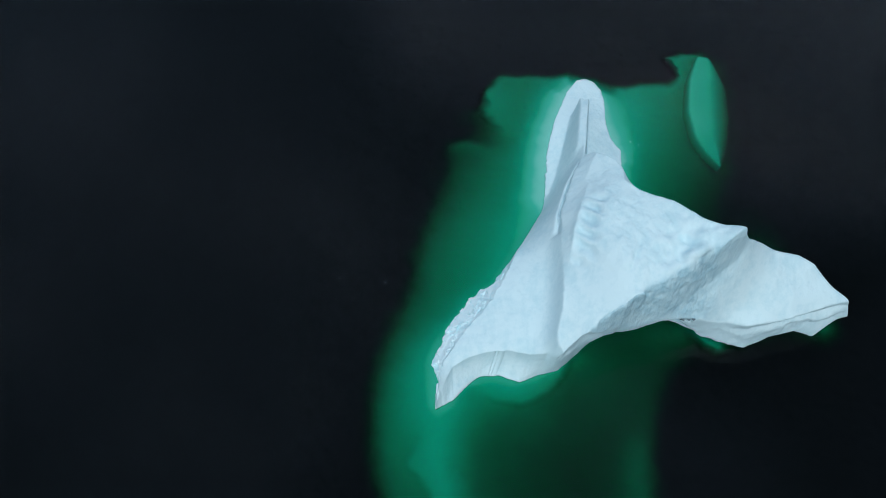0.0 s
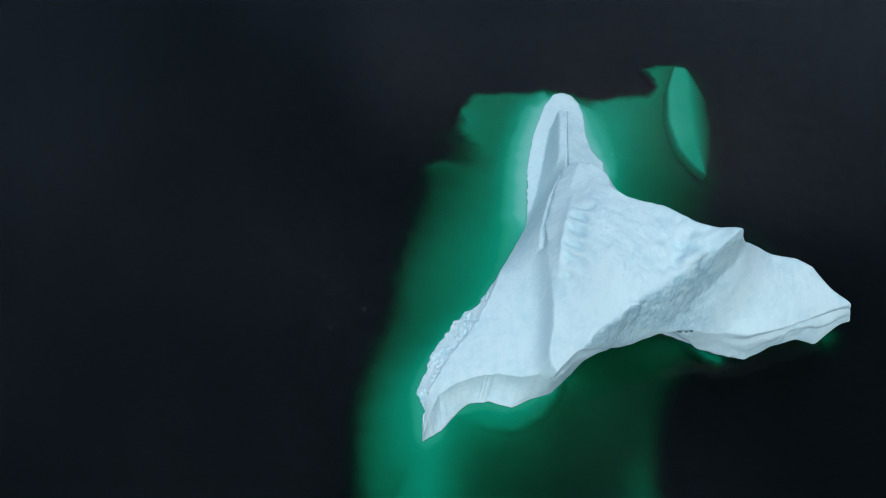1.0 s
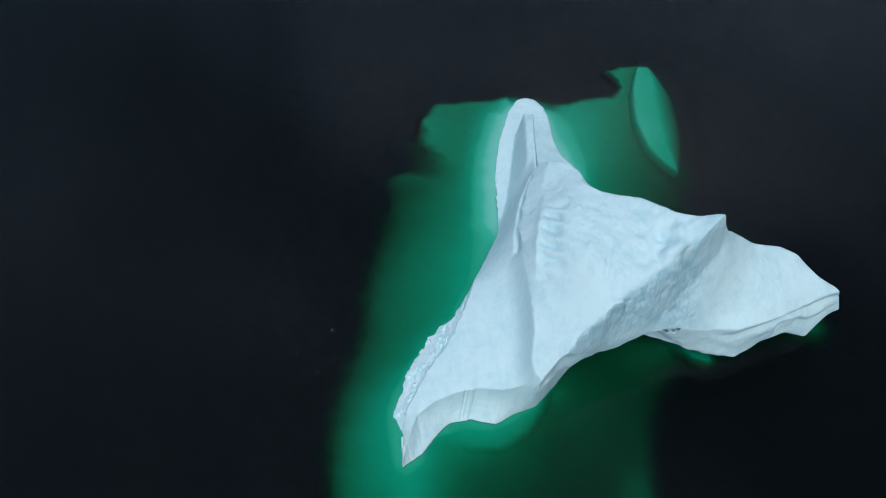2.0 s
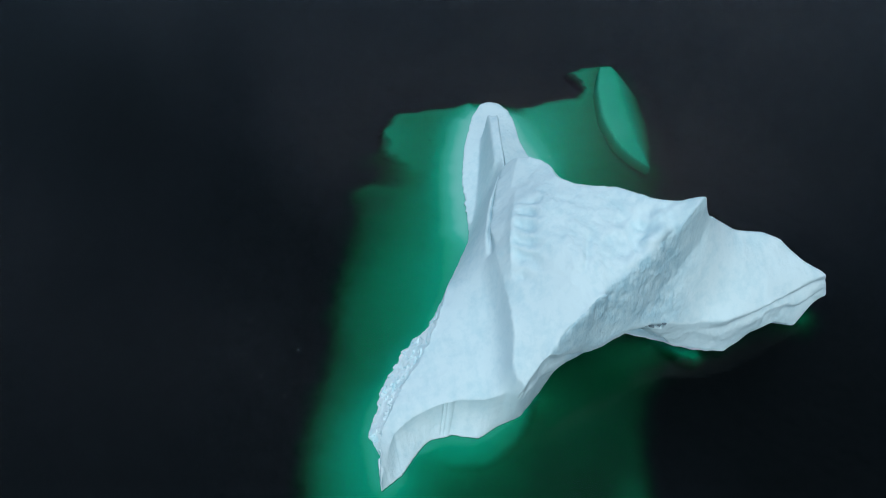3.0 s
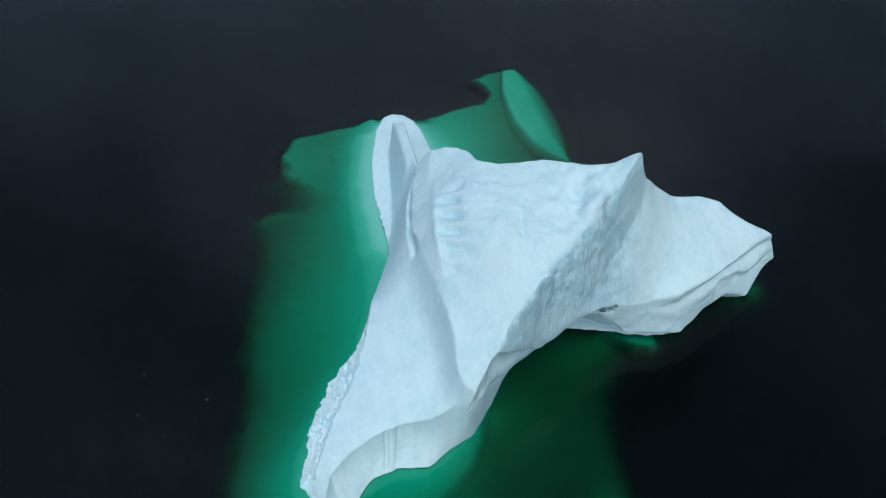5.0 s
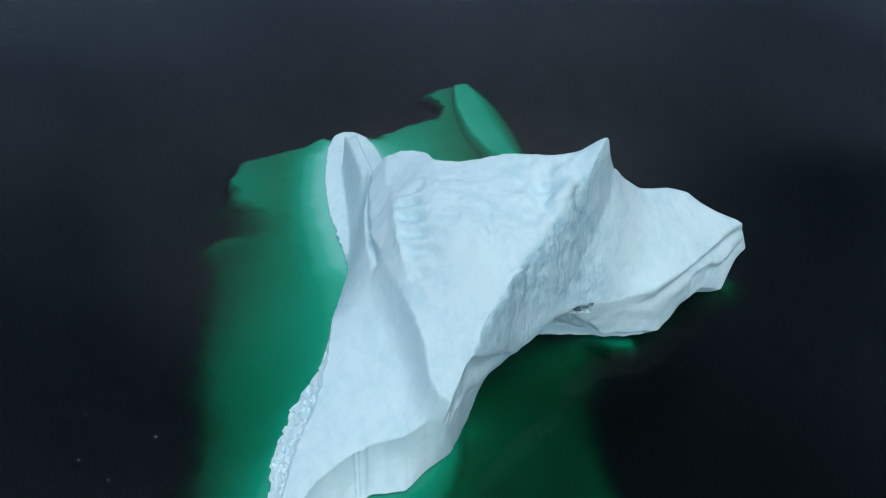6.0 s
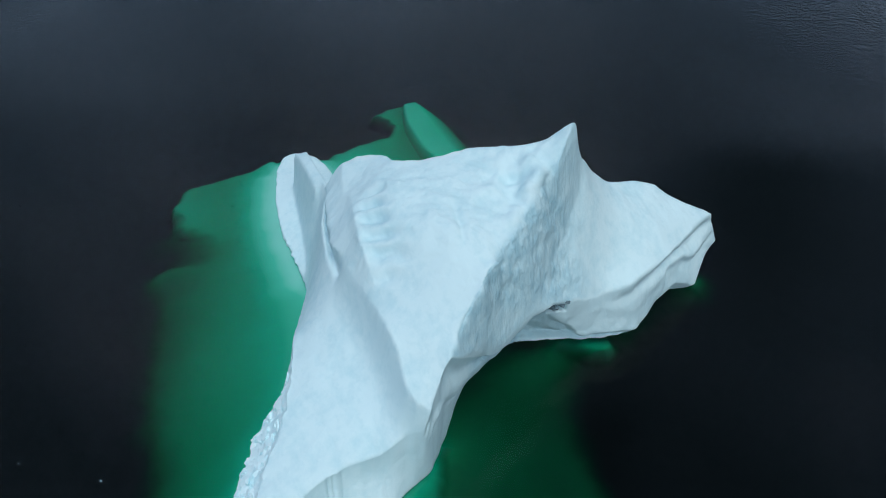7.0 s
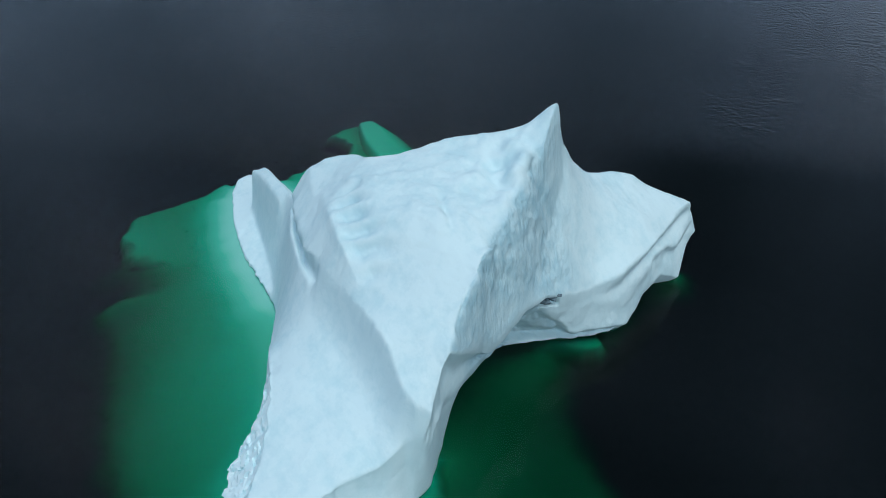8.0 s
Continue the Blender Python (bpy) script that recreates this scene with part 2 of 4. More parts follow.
LEFT_RIM = [
    (12.6, 48.5, 0.8, 12.6, 48.7, 0.4, 12.7, 48.9),
    (10.4, 44.0, 3.0, 10.3, 44.3, 1.6, 10.4, 44.6),
    (8.5, 40.4, 4.5, 8.3, 40.9, 2.2, 8.2, 41.4),
    (7.2, 37.2, 4.8, 6.8, 38.4, 2.2, 6.4, 39.0),
    (6.1, 35.4, 4.5, 5.2, 36.8, 2.2, 4.6, 37.6),
    (4.9, 33.7, 4.0, 4.0, 35.0, 2.0, 2.9, 36.4),
    (3.2, 31.9, 3.5, 2.5, 32.9, 1.9, 1.7, 34.6),
    (1.7, 29.9, 3.3, 1.1, 30.9, 1.8, 0.3, 32.0),
    (0.8, 28.6, 3.1, 0.2, 29.2, 1.7, -0.7, 30.1),
    (0.0, 27.5, 2.8, -0.6, 27.9, 1.5, -1.5, 28.2),
    (-0.4, 25.8, 2.5, -0.6, 26.2, 1.2, -0.8, 26.5),
]
FRONT_FOLD = [
    (-0.75, 23.4, 1.3, -0.85, 23.2, 0.6, -0.9, 23.1),
    (-0.1, 25, 1.7, 0.1, 24.3, 0.8, 0.2, 23.7),
    (1, 27.1, 2.6, 1.06, 26.32, 1.07, 1.2, 24.2),
    (2.9, 28.1, 3.2, 2.9, 27.62, 1.33, 2.9, 26),
    (4.7, 28.5, 3.7, 4.57, 28.14, 1.51, 4.2, 26.9),
    (7.2, 28.5, 4.1, 6.94, 28.17, 1.68, 6.3, 27),
    (9.3, 27.9, 4.4, 9.11, 27.57, 1.77, 8.6, 26.2),
    (11.2, 27.6, 5.6, 11.07, 27.48, 2.47, 10.8, 27.1),
    (12.1, 26.7, 6.6, 12.3, 26.95, 3.4, 12.9, 27.5),
]
SCARP_FOOT = [
    (12.5, 26.65, 8.25, 12.8, 27.1, 5.5, 13.3, 27.8),
    (13.35, 27.4, 8.75, 13.4, 27.25, 6.4, 13.9, 28.3),
    (14.15, 27.9, 9.75, 14.4, 28.3, 5.9, 14.6, 29.0),
    (14.8, 27.95, 10.4, 15.3, 28.85, 5.3, 15.7, 29.8),
    (16.0, 28.3, 9.4, 16.25, 29.3, 4.8, 16.8, 31.0),
    (17.6, 29.0, 8.0, 17.5, 29.8, 5.0, 18.6, 32.8),
    (19.3, 29.65, 6.5, 19.6, 30.5, 5.0, 20.5, 34.0),
    (20.8, 30.0, 6.6, 21.5, 32.0, 3.4, 22.5, 34.8),
    (22.2, 30.3, 7.0, 22.9, 32.4, 3.6, 24.0, 35.0),
    (23.4, 30.5, 7.5, 24.0, 32.6, 3.8, 25.0, 35.0),
    (25.2, 30.8, 7.5, 25.5, 32.5, 3.8, 26.0, 34.7),
    (26.9, 31.1, 6.6, 27.5, 31.5, 2.6, 28.0, 33.6),
    (28.9, 31.2, 5.8, 29.6, 31.15, 1.5, 30.3, 32.4),
]
RIGHT_FOLD = [
    (31.1, 31.2, 5.4, 32.0, 30.65, 1.1, 32.5, 31.2),
    (33.3, 30.6, 6.0, 34.5, 30.2, 0.6, 34.7, 30.6),
    (35.0, 30.75, 6.4, 35.9, 30.7, 0.8, 36.2, 31.2),
    (37.4, 31.1, 6.8, 37.6, 31.2, 1.5, 37.9, 32.2),
    (39.5, 31.8, 6.8, 40.0, 31.6, 2.0, 40.2, 32.8),
    (41.9, 32.5, 7.1, 42.9, 31.6, 0.4, 43.0, 31.9),
    (43.4, 32.9, 7.1, 44.5, 32.6, 2.3, 44.2, 33.2),
    (44.4, 33.1, 7.0, 45.8, 32.8, 3.7, 44.9, 33.6),
]
BACK_FOOT = shore([(45.2, 34.8), (44.0, 38.4), (42.0, 40.4), (38.5, 41.2), (35.5, 41.2), (33.0, 40.2), (31.0, 40.3), (28.5, 41.5), (26.5, 44.5), (25.0, 47.5), (24.0, 50.5), (23.6, 54.0)])
TONGUE_RIGHT = shore([(23.7, 56.5), (23.8, 58.3), (22.7, 60.5), (22.4, 62.4), (22.4, 64.2), (22.5, 66.6), (22.3, 68.8), (21.4, 70.5)])

# Crests and hollows of the upper surface: x, y, z.
CREST = [(19.3, 63.3, 5.2), (18.7, 60.5, 6.4), (18.2, 58.1, 7.0), (17.7, 55.0, 7.6), (17.1, 52.5, 8.1), (16.7, 51.1, 8.4)]
FIN_TOP = [(18.1, 63.6, 5.2), (17.95, 62.2, 5.55), (17.65, 60.5, 6.15), (17.2, 58.1, 6.7), (16.85, 56.0, 7.0), (16.5, 54.0, 6.9)]
FIN_END = [(18.1, 63.6, 5.2), (18.7, 63.2, 4.85), (19.4, 63.25, 5.1)]
CRACK = [(16.7, 51.1, 8.0), (14.9, 47.2, 7.75), (13.4, 43.0, 8.3), (12.95, 40.9, 8.7), (12.8, 40.2, 8.85)]
CRACK_RIM = [(16.2, 51.0, 8.1), (14.4, 47.4, 8.45), (12.95, 43.2, 8.62), (12.5, 41.0, 8.6)]
FACET_FOOT = [(17.0, 51.2, 9.5), (15.25, 47.2, 9.8), (13.75, 43.0, 10.3), (13.1, 40.6, 10.6), (12.85, 39.0, 10.7), (12.75, 37.2, 10.6), (12.75, 35.6, 10.6), (12.65, 33.8, 10.6), (12.5, 32.1, 10.6), (12.4, 30.8, 10.2), (12.2, 29.95, 9.6), (11.95, 29.1, 9.25), (11.8, 28.4, 8.95), (11.95, 27.4, 8.6), (12.45, 26.75, 8.3)]
CREST_FOOT_RIGHT = [(18.6, 64.5, 1.1), (19.8, 64.1, 1.0), (19.4, 60.9, 1.2), (19.0, 58.3, 1.5), (18.7, 55.5, 1.8), (18.7, 53.6, 2.0), (19.6, 52.2, 2.1)]
CREST_FOOT_LEFT = [(18.6, 64.6, 1.0), (17.6, 64.0, 1.0), (17.1, 62.5, 1.1), (16.5, 60.2, 1.0), (15.6, 57.0, 0.9), (14.7, 54.0, 0.8), (13.6, 51.0, 0.7)]
SHOULDER = [(17.4, 49.0, 12.1), (16.5, 47.0, 11.7), (15.8, 45.0, 11.8), (14.9, 42.7, 12.1), (14.3, 41.0, 12.4), (13.75, 39.6, 12.2), (13.4, 38.4, 11.8), (13.25, 37.2, 11.4), (13.05, 35.8, 10.9)]
SHOULDER_TOP = [(16.15, 45.0, 12.3), (15.3, 42.7, 12.8), (14.7, 41.0, 13.2), (14.15, 39.5, 13.1), (13.8, 38.4, 12.8), (13.65, 37.2, 12.3), (13.4, 35.8, 11.4)]
NOTCH = [(14.9, 28.25, 10.8), (15.9, 28.8, 11.4), (17.1, 29.4, 12.5), (18.5, 30.0, 13.7), (20.0, 30.7, 14.2)]
SCARP_BROW = [(20.0, 30.75, 14.2), (21.0, 31.1, 14.4), (22.7, 31.6, 15.3), (24.6, 32.6, 16.4), (26.8, 33.8, 17.4)]
PEAK_EDGE = [(27.0, 33.85, 17.5), (28.0, 34.35, 18.5), (28.9, 34.9, 19.7)]
SKYLINE = [(44.4, 33.4, 7.0), (42.3, 34.2, 8.0), (41.2, 35.6, 8.6), (40.1, 36.4, 9.6), (38.3, 37.1, 10.2), (35.6, 37.3, 10.9), (33.5, 37.2, 12.7), (31.6, 36.3, 14.8), (30.2, 35.5, 16.8), (29.25, 34.8, 19.0), (28.95, 34.95, 19.65), (28.6, 35.4, 19.2), (28.2, 35.9, 18.6), (27.7, 36.2, 18.0), (25.9, 37.4, 17.4), (23.6, 40.0, 16.6), (22.1, 41.0, 16.0), (20.6, 42.2, 15.3), (19.4, 43.8, 14.8), (19.6, 45.9, 14.0), (19.2, 47.2, 13.6), (18.4, 48.2, 13.1), (17.5, 49.4, 12.0), (17.0, 50.5, 10.2)]
PLATEAU = [(17.0, 43.0, 14.0), (17.8, 41.2, 15.1), (16.4, 37.0, 14.5), (18.9, 33.8, 15.6), (17.0, 31.4, 13.3)]
SCARP_FACE = [(21.2, 30.35, 11.0), (22.6, 30.75, 10.8)]
VALLEY = [(30.9, 35.6, 14.8), (30.1, 34.9, 13.4), (28.0, 33.5, 11.2), (25.9, 32.1, 9.9), (24.3, 31.1, 9.0)]
RIGHT_BROW = [(28.9, 31.8, 7.2), (32.0, 32.3, 6.6), (35.0, 32.2, 7.6), (38.0, 32.6, 8.0), (41.5, 33.4, 7.8)]
RIGHT_BACK = [(31.0, 33.4, 10.0), (34.0, 34.2, 9.3), (37.5, 35.0, 9.3), (40.0, 34.8, 8.7)]
LEFT_SLOPE = [(12.45, 40.0, 8.7), (12.1, 38.2, 7.9), (11.95, 35.5, 7.3), (11.8, 33.0, 6.9), (11.5, 30.4, 6.7), (11.35, 28.6, 6.5), (11.75, 27.4, 6.5)]

# the brow over the front apron is rounded
FRONT_BROW = [(x, y + 0.5, z + 0.16) for x, y, z, *_ in FRONT_FOLD[2:7]]
FRONT_FOLD = [(x, y, z - (0.14 if 0.5 < x < 11 else 0.0), *rest) for x, y, z, *rest in FRONT_FOLD]

EDGE_STEP, CELL = 0.10, 0.10
X0, Y0 = -4.0, 20.0
# the last two columns: how crumbled the wall is, and how deep the groove under its brow
circuit = []
for part_of, crumbled, groove in ((TONGUE_LEFT, 0, 0), (LEFT_RIM, 1, 0), (FRONT_FOLD, 0, 0), (SCARP_FOOT, 0, 0.55), (RIGHT_FOLD, 0, 0.75), (BACK_FOOT, 0, 0), (TONGUE_RIGHT, 0, 0)):
    circuit += [(*p, crumbled if p[1] < 38.5 else 0, groove * min(1.0, max(0.05, (p[0] - 31.0) / 6.0)) if groove > 0.6 else groove * (0.8 if p[0] < 18 else 0.5 if p[0] < 24 else 0.0)) for p in part_of]
rim = along(circuit + circuit[:1], EDGE_STEP)[:-1]
for _ in range(3):
    rim = (np.roll(rim, 1, 0) + 2 * rim + np.roll(rim, -1, 0)) / 4
tangent = np.roll(rim[:, :2], -6, 0) - np.roll(rim[:, :2], 6, 0)
inward = np.c_[-tangent[:, 1], tangent[:, 0]] / np.linalg.norm(tangent, axis=1)[:, None]
for k, r in enumerate(rim):
    # broken, splintery edges
    a = rough((r[0], r[1], 1.0), 0.9) * 0.14
    b = rough((r[0], r[1], 7.0), 0.9) * 0.14
    keen = 1.0 if r[2] < 1 or r[8] > 0.5 else 0.35
    r[0], r[1] = r[0] + a * keen, r[1] + b * keen
    if r[2] > 1.0:
        r[2] += rough((r[0], r[1], 3.0), 0.5) * 0.2
    r[3], r[4] = r[3] + a * keen, r[4] + b * keen
    if r[1] > 48.5 and r[0] < 20:
        r[0] -= 0.35 * max(0.0, rough((r[0], r[1], 15.0), 1.0, 3) - 0.5)
    loose = 0.4 if r[8] < 0.5 and r[1] < 31 and r[0] < 18 else 1.5
    r[6], r[7] = r[6] + loose * a, r[7] + loose * b



def ragged(line, aside=0.0, high=0.0, scale=0.45):
    """A worn, uneven edge."""
    for p in line:
        p[1] += aside * rough((p[0], p[1], 30.0), scale, 4)
        p[2] += high * rough((p[0], p[1], 40.0), scale * 0.8, 4)
    return line


def chipped(line):
    """The skyline is chipped to the east of the peak and a little uneven elsewhere."""
    for p in line:
        p[2] += rough((p[0], p[1], 60.0), 1.6, 3) * (0.30 if 29.0 < p[0] < 32.0 else 0.06)
    return line


keen_lines = [rim[:, :3]] + [along(l, 0.1) for l in (CREST, FIN_TOP, FIN_END, CRACK, CRACK_RIM, FACET_FOOT, CREST_FOOT_RIGHT, CREST_FOOT_LEFT, SHOULDER, SHOULDER_TOP, VALLEY, PEAK_EDGE)]
keen_lines += [ragged(along(NOTCH, 0.1), 0.3, 0.3), chipped(along(SKYLINE, 0.1))]
soft_lines = [along(l, 0.1) for l in (PLATEAU, SCARP_BROW, SCARP_FACE, RIGHT_BROW, RIGHT_BACK, LEFT_SLOPE, FRONT_BROW)]
top = drape(X0, Y0, 528, 546, CELL, keen_lines + soft_lines)
edge_cells = np.zeros(top.shape, bool)
for l in keen_lines:
    edge_cells[np.round((l[:, 1] - Y0) / CELL).astype(int), np.round((l[:, 0] - X0) / CELL).astype(int)] = True
held = top[edge_cells]
for _ in range(110):
    top = blurred(top, 1)
    top[edge_cells] = held
top = blurred(top, 3)


def inside(px, py, poly):
    """Which of the points lie in the polygon."""
    hit = np.zeros(len(px), bool)
    for (xa, ya), (xb, yb) in zip(poly, np.roll(poly, -1, 0)):
        if ya != yb:
            cross = ((ya > py) != (yb > py)) & (px < (xb - xa) * (py - ya) / (yb - ya) + xa)
            hit ^= cross
    return hit


def hollow(x, y):
    """Soft melt hollows in a row beside the shoulder, from 0 to 1."""
    past = x - float(np.interp(y, (35.8, 37.2, 38.4, 39.5, 41.0, 42.7), (13.4, 13.65, 13.8, 14.15, 14.7, 15.3)))
    if not 0.0 < past < 4.0:
        return 0.0
    reach = min(1.0, past / 0.7) * math.exp(-(max(0.0, past - 1.5) / 0.8) ** 2 - (max(0.0, abs(y - 38.6) - 3.2) / 0.9) ** 2)
    turns = (y + 1.05 * x - 53.75 + 0.35 * rough((x, y, 0), 0.4, 2)) / 1.93
    return reach * (0.5 + 0.5 * math.cos(2 * math.pi * turns)) * (0.8 + 0.35 * rough((turns * 0.5, 2.0, 3.0), 1.0, 2))


def relief(x, y, z):
    """Small forms on the upper surface: melt ribs beside the shoulder, dimples and wind-worn ripples."""
    worn = math.exp(-(max(0.0, abs(x - 22.0) - 4.5) / 1.2) ** 2 - (max(0.0, abs(y - 37.5) - 8.0) / 1.5) ** 2)
    d = 0.12 * rough((x, y, z * 0.5), 0.35) + (0.02 + 0.09 * worn) * rough((x * 1.3 + 0.5 * y, y * 0.7, z), 0.9, 3)
    d += 0.10 * worn * min(0.0, rough((x * 1.2, y * 0.8, 20.0), 0.55, 3))
    d -= 0.65 * hollow(x, y)
    d += 0.018 * worn * rough((x, y, z + 50.0), 2.2, 3)
    dimples = math.exp(-((x - 24.4) / 2.4) ** 2 - ((y - 34.6) / 2.2) ** 2)
    d += 1.2 * dimples * rough((x, y, 4.0), 0.58, 2)
    d -= 0.3 * math.exp(-((x - 19.3 - 0.35 * (y - 34.3)) / 0.3) ** 2 - ((y - 34.3) / 1.6) ** 2)
    return d


crack = along(CRACK, 0.08)
crack_way = np.gradient(crack[:, :2], axis=0)
crack_way /= np.linalg.norm(crack_way, axis=1)[:, None]


def lip(x, y):
    """How far the ice above the crack leans out over it, and which way."""
    dx, dy = x - crack[:, 0], y - crack[:, 1]
    k = int((dx * dx + dy * dy).argmin())
    left = Vector((crack_way[k, 1], -crack_way[k, 0], 0))
    d = -(dx[k] * left.x + dy[k] * left.y)
    if k in (0, len(crack) - 1) or not 0.05 < d < 2.5:
        return Vector((0, 0, 0))
    ends = min(1.0, k / 15, (len(crack) - 1 - k) / 20)
    ragged = 0.62 + 0.16 * rough((x, y, 11.0), 0.8, 3)
    return left * ragged * ends * min(1.0, (d - 0.05) / 0.25) * (1 - d / 2.5) ** 2


STEP = 0.13
gx, gy = np.meshgrid(np.arange(-2, 47, STEP), np.arange(22, 72, STEP))
gx = gx + np.random.uniform(-0.04, 0.04, gx.shape)
gy = gy + np.random.uniform(-0.04, 0.04, gy.shape)
gx, gy = gx.ravel(), gy.ravel()
keep = inside(gx, gy, rim[::3, :2])
gx, gy = gx[keep], gy[keep]
near = np.full(len(gx), 9.0)
for r in rim:
    near = np.minimum(near, (gx - r[0]) ** 2 + (gy - r[1]) ** 2)
gx, gy = gx[near > 0.011], gy[near > 0.011]
n_rim = len(rim)
# more points where the ground is steep
sx, sy = np.meshgrid(np.arange(11, 33, 0.06), np.arange(26.5, 42, 0.06))
sx = (sx + np.random.uniform(-0.02, 0.02, sx.shape)).ravel()
sy = (sy + np.random.uniform(-0.02, 0.02, sy.shape)).ravel()
steepness = np.hypot(sample(top, X0, Y0, CELL, sx + 0.15, sy) - sample(top, X0, Y0, CELL, sx - 0.15, sy), sample(top, X0, Y0, CELL, sx, sy + 0.15) - sample(top, X0, Y0, CELL, sx, sy - 0.15)) / 0.3
pick = (steepness > 1.1) & inside(sx, sy, rim[::3, :2])
sx, sy = sx[pick], sy[pick]
near = np.full(len(sx), 9.0)
for r in rim:
    near = np.minimum(near, (sx - r[0]) ** 2 + (sy - r[1]) ** 2)
gx, gy = np.r_[gx, sx[near > 0.006]], np.r_[gy, sy[near > 0.006]]
plan = [Vector((x, y)) for x, y in rim[:, :2]] + [Vector((x, y)) for x, y in zip(gx, gy)]
from mathutils import geometry
flat, _, tris, origin, _, _ = geometry.delaunay_2d_cdt(plan, [(k, (k + 1) % n_rim) for k in range(n_rim)], [list(range(n_rim))], 1, 1e-5)
fx, fy = np.array([v.x for v in flat]), np.array([v.y for v in flat])
fz = sample(top, X0, Y0, CELL, fx, fy)
steps = 0.25
gradx = (sample(top, X0, Y0, CELL, fx + steps, fy) - sample(top, X0, Y0, CELL, fx - steps, fy)) / (2 * steps)
grady = (sample(top, X0, Y0, CELL, fx, fy + steps) - sample(top, X0, Y0, CELL, fx, fy - steps)) / (2 * steps)
far = np.full(len(fx), 9.0)
for r in rim[::2]:
    far = np.minimum(far, (fx - r[0]) ** 2 + (fy - r[1]) ** 2)
edge_free = np.clip(np.sqrt(far) / 0.6, 0, 1)
verts, rim_at, dark_tint = [], {}, []
for k, (x, y, z) in enumerate(zip(fx, fy, fz)):
    at = min(origin[k], default=n_rim)
    if at < n_rim:
        rim_at[at] = k
        verts.append((x, y, rim[at][2]))
        dark_tint.append(0.0)
    else:
        slope = Vector((-gradx[k], -grady[k], 1)).normalized()
        steep_part = min(1.0, max(0.0, (0.80 - slope.z) / 0.3))
        broken = steep_part * (min(1.0, max(0.0, (31.0 - x) / 4.0)) * min(1.0, max(0.0, (36.6 - y) / 0.8)) if x > 14.2 and y < 36.6 else 0.0)
        broken *= min(1.0, max(0.0, (slope.dot(Vector((0.25, -0.97, 0.0))) - 0.1) / 0.3))
        # hollows bluer; the scarp's darker tone is broken ice and painted shade
        dark_tint.append(0.45 * hollow(x, y) + broken * min(1.0, max(0.35, 0.85 + 0.6 * rough((x + z, y, z * 0.6), 0.3, 3))))
        q = (x + 0.4 * z, y, z * 0.5)
        chip = broken * edge_free[k] * (0.34 * rough(q, 0.36, 3) + 0.11 * rough((x, y + 8.0, z), 0.95, 4) - 0.10 * abs(rough((x - 0.5 * z, y, z * 0.6), 0.7, 3)))
        verts.append(Vector((x, y, z)) + slope * (relief(x, y, z) * slope.z + chip) + (lip(x, y) if x < 20 and y < 52 else Vector()))
faces = [tuple(t) for t in tris]
broken_face = [False] * len(faces)

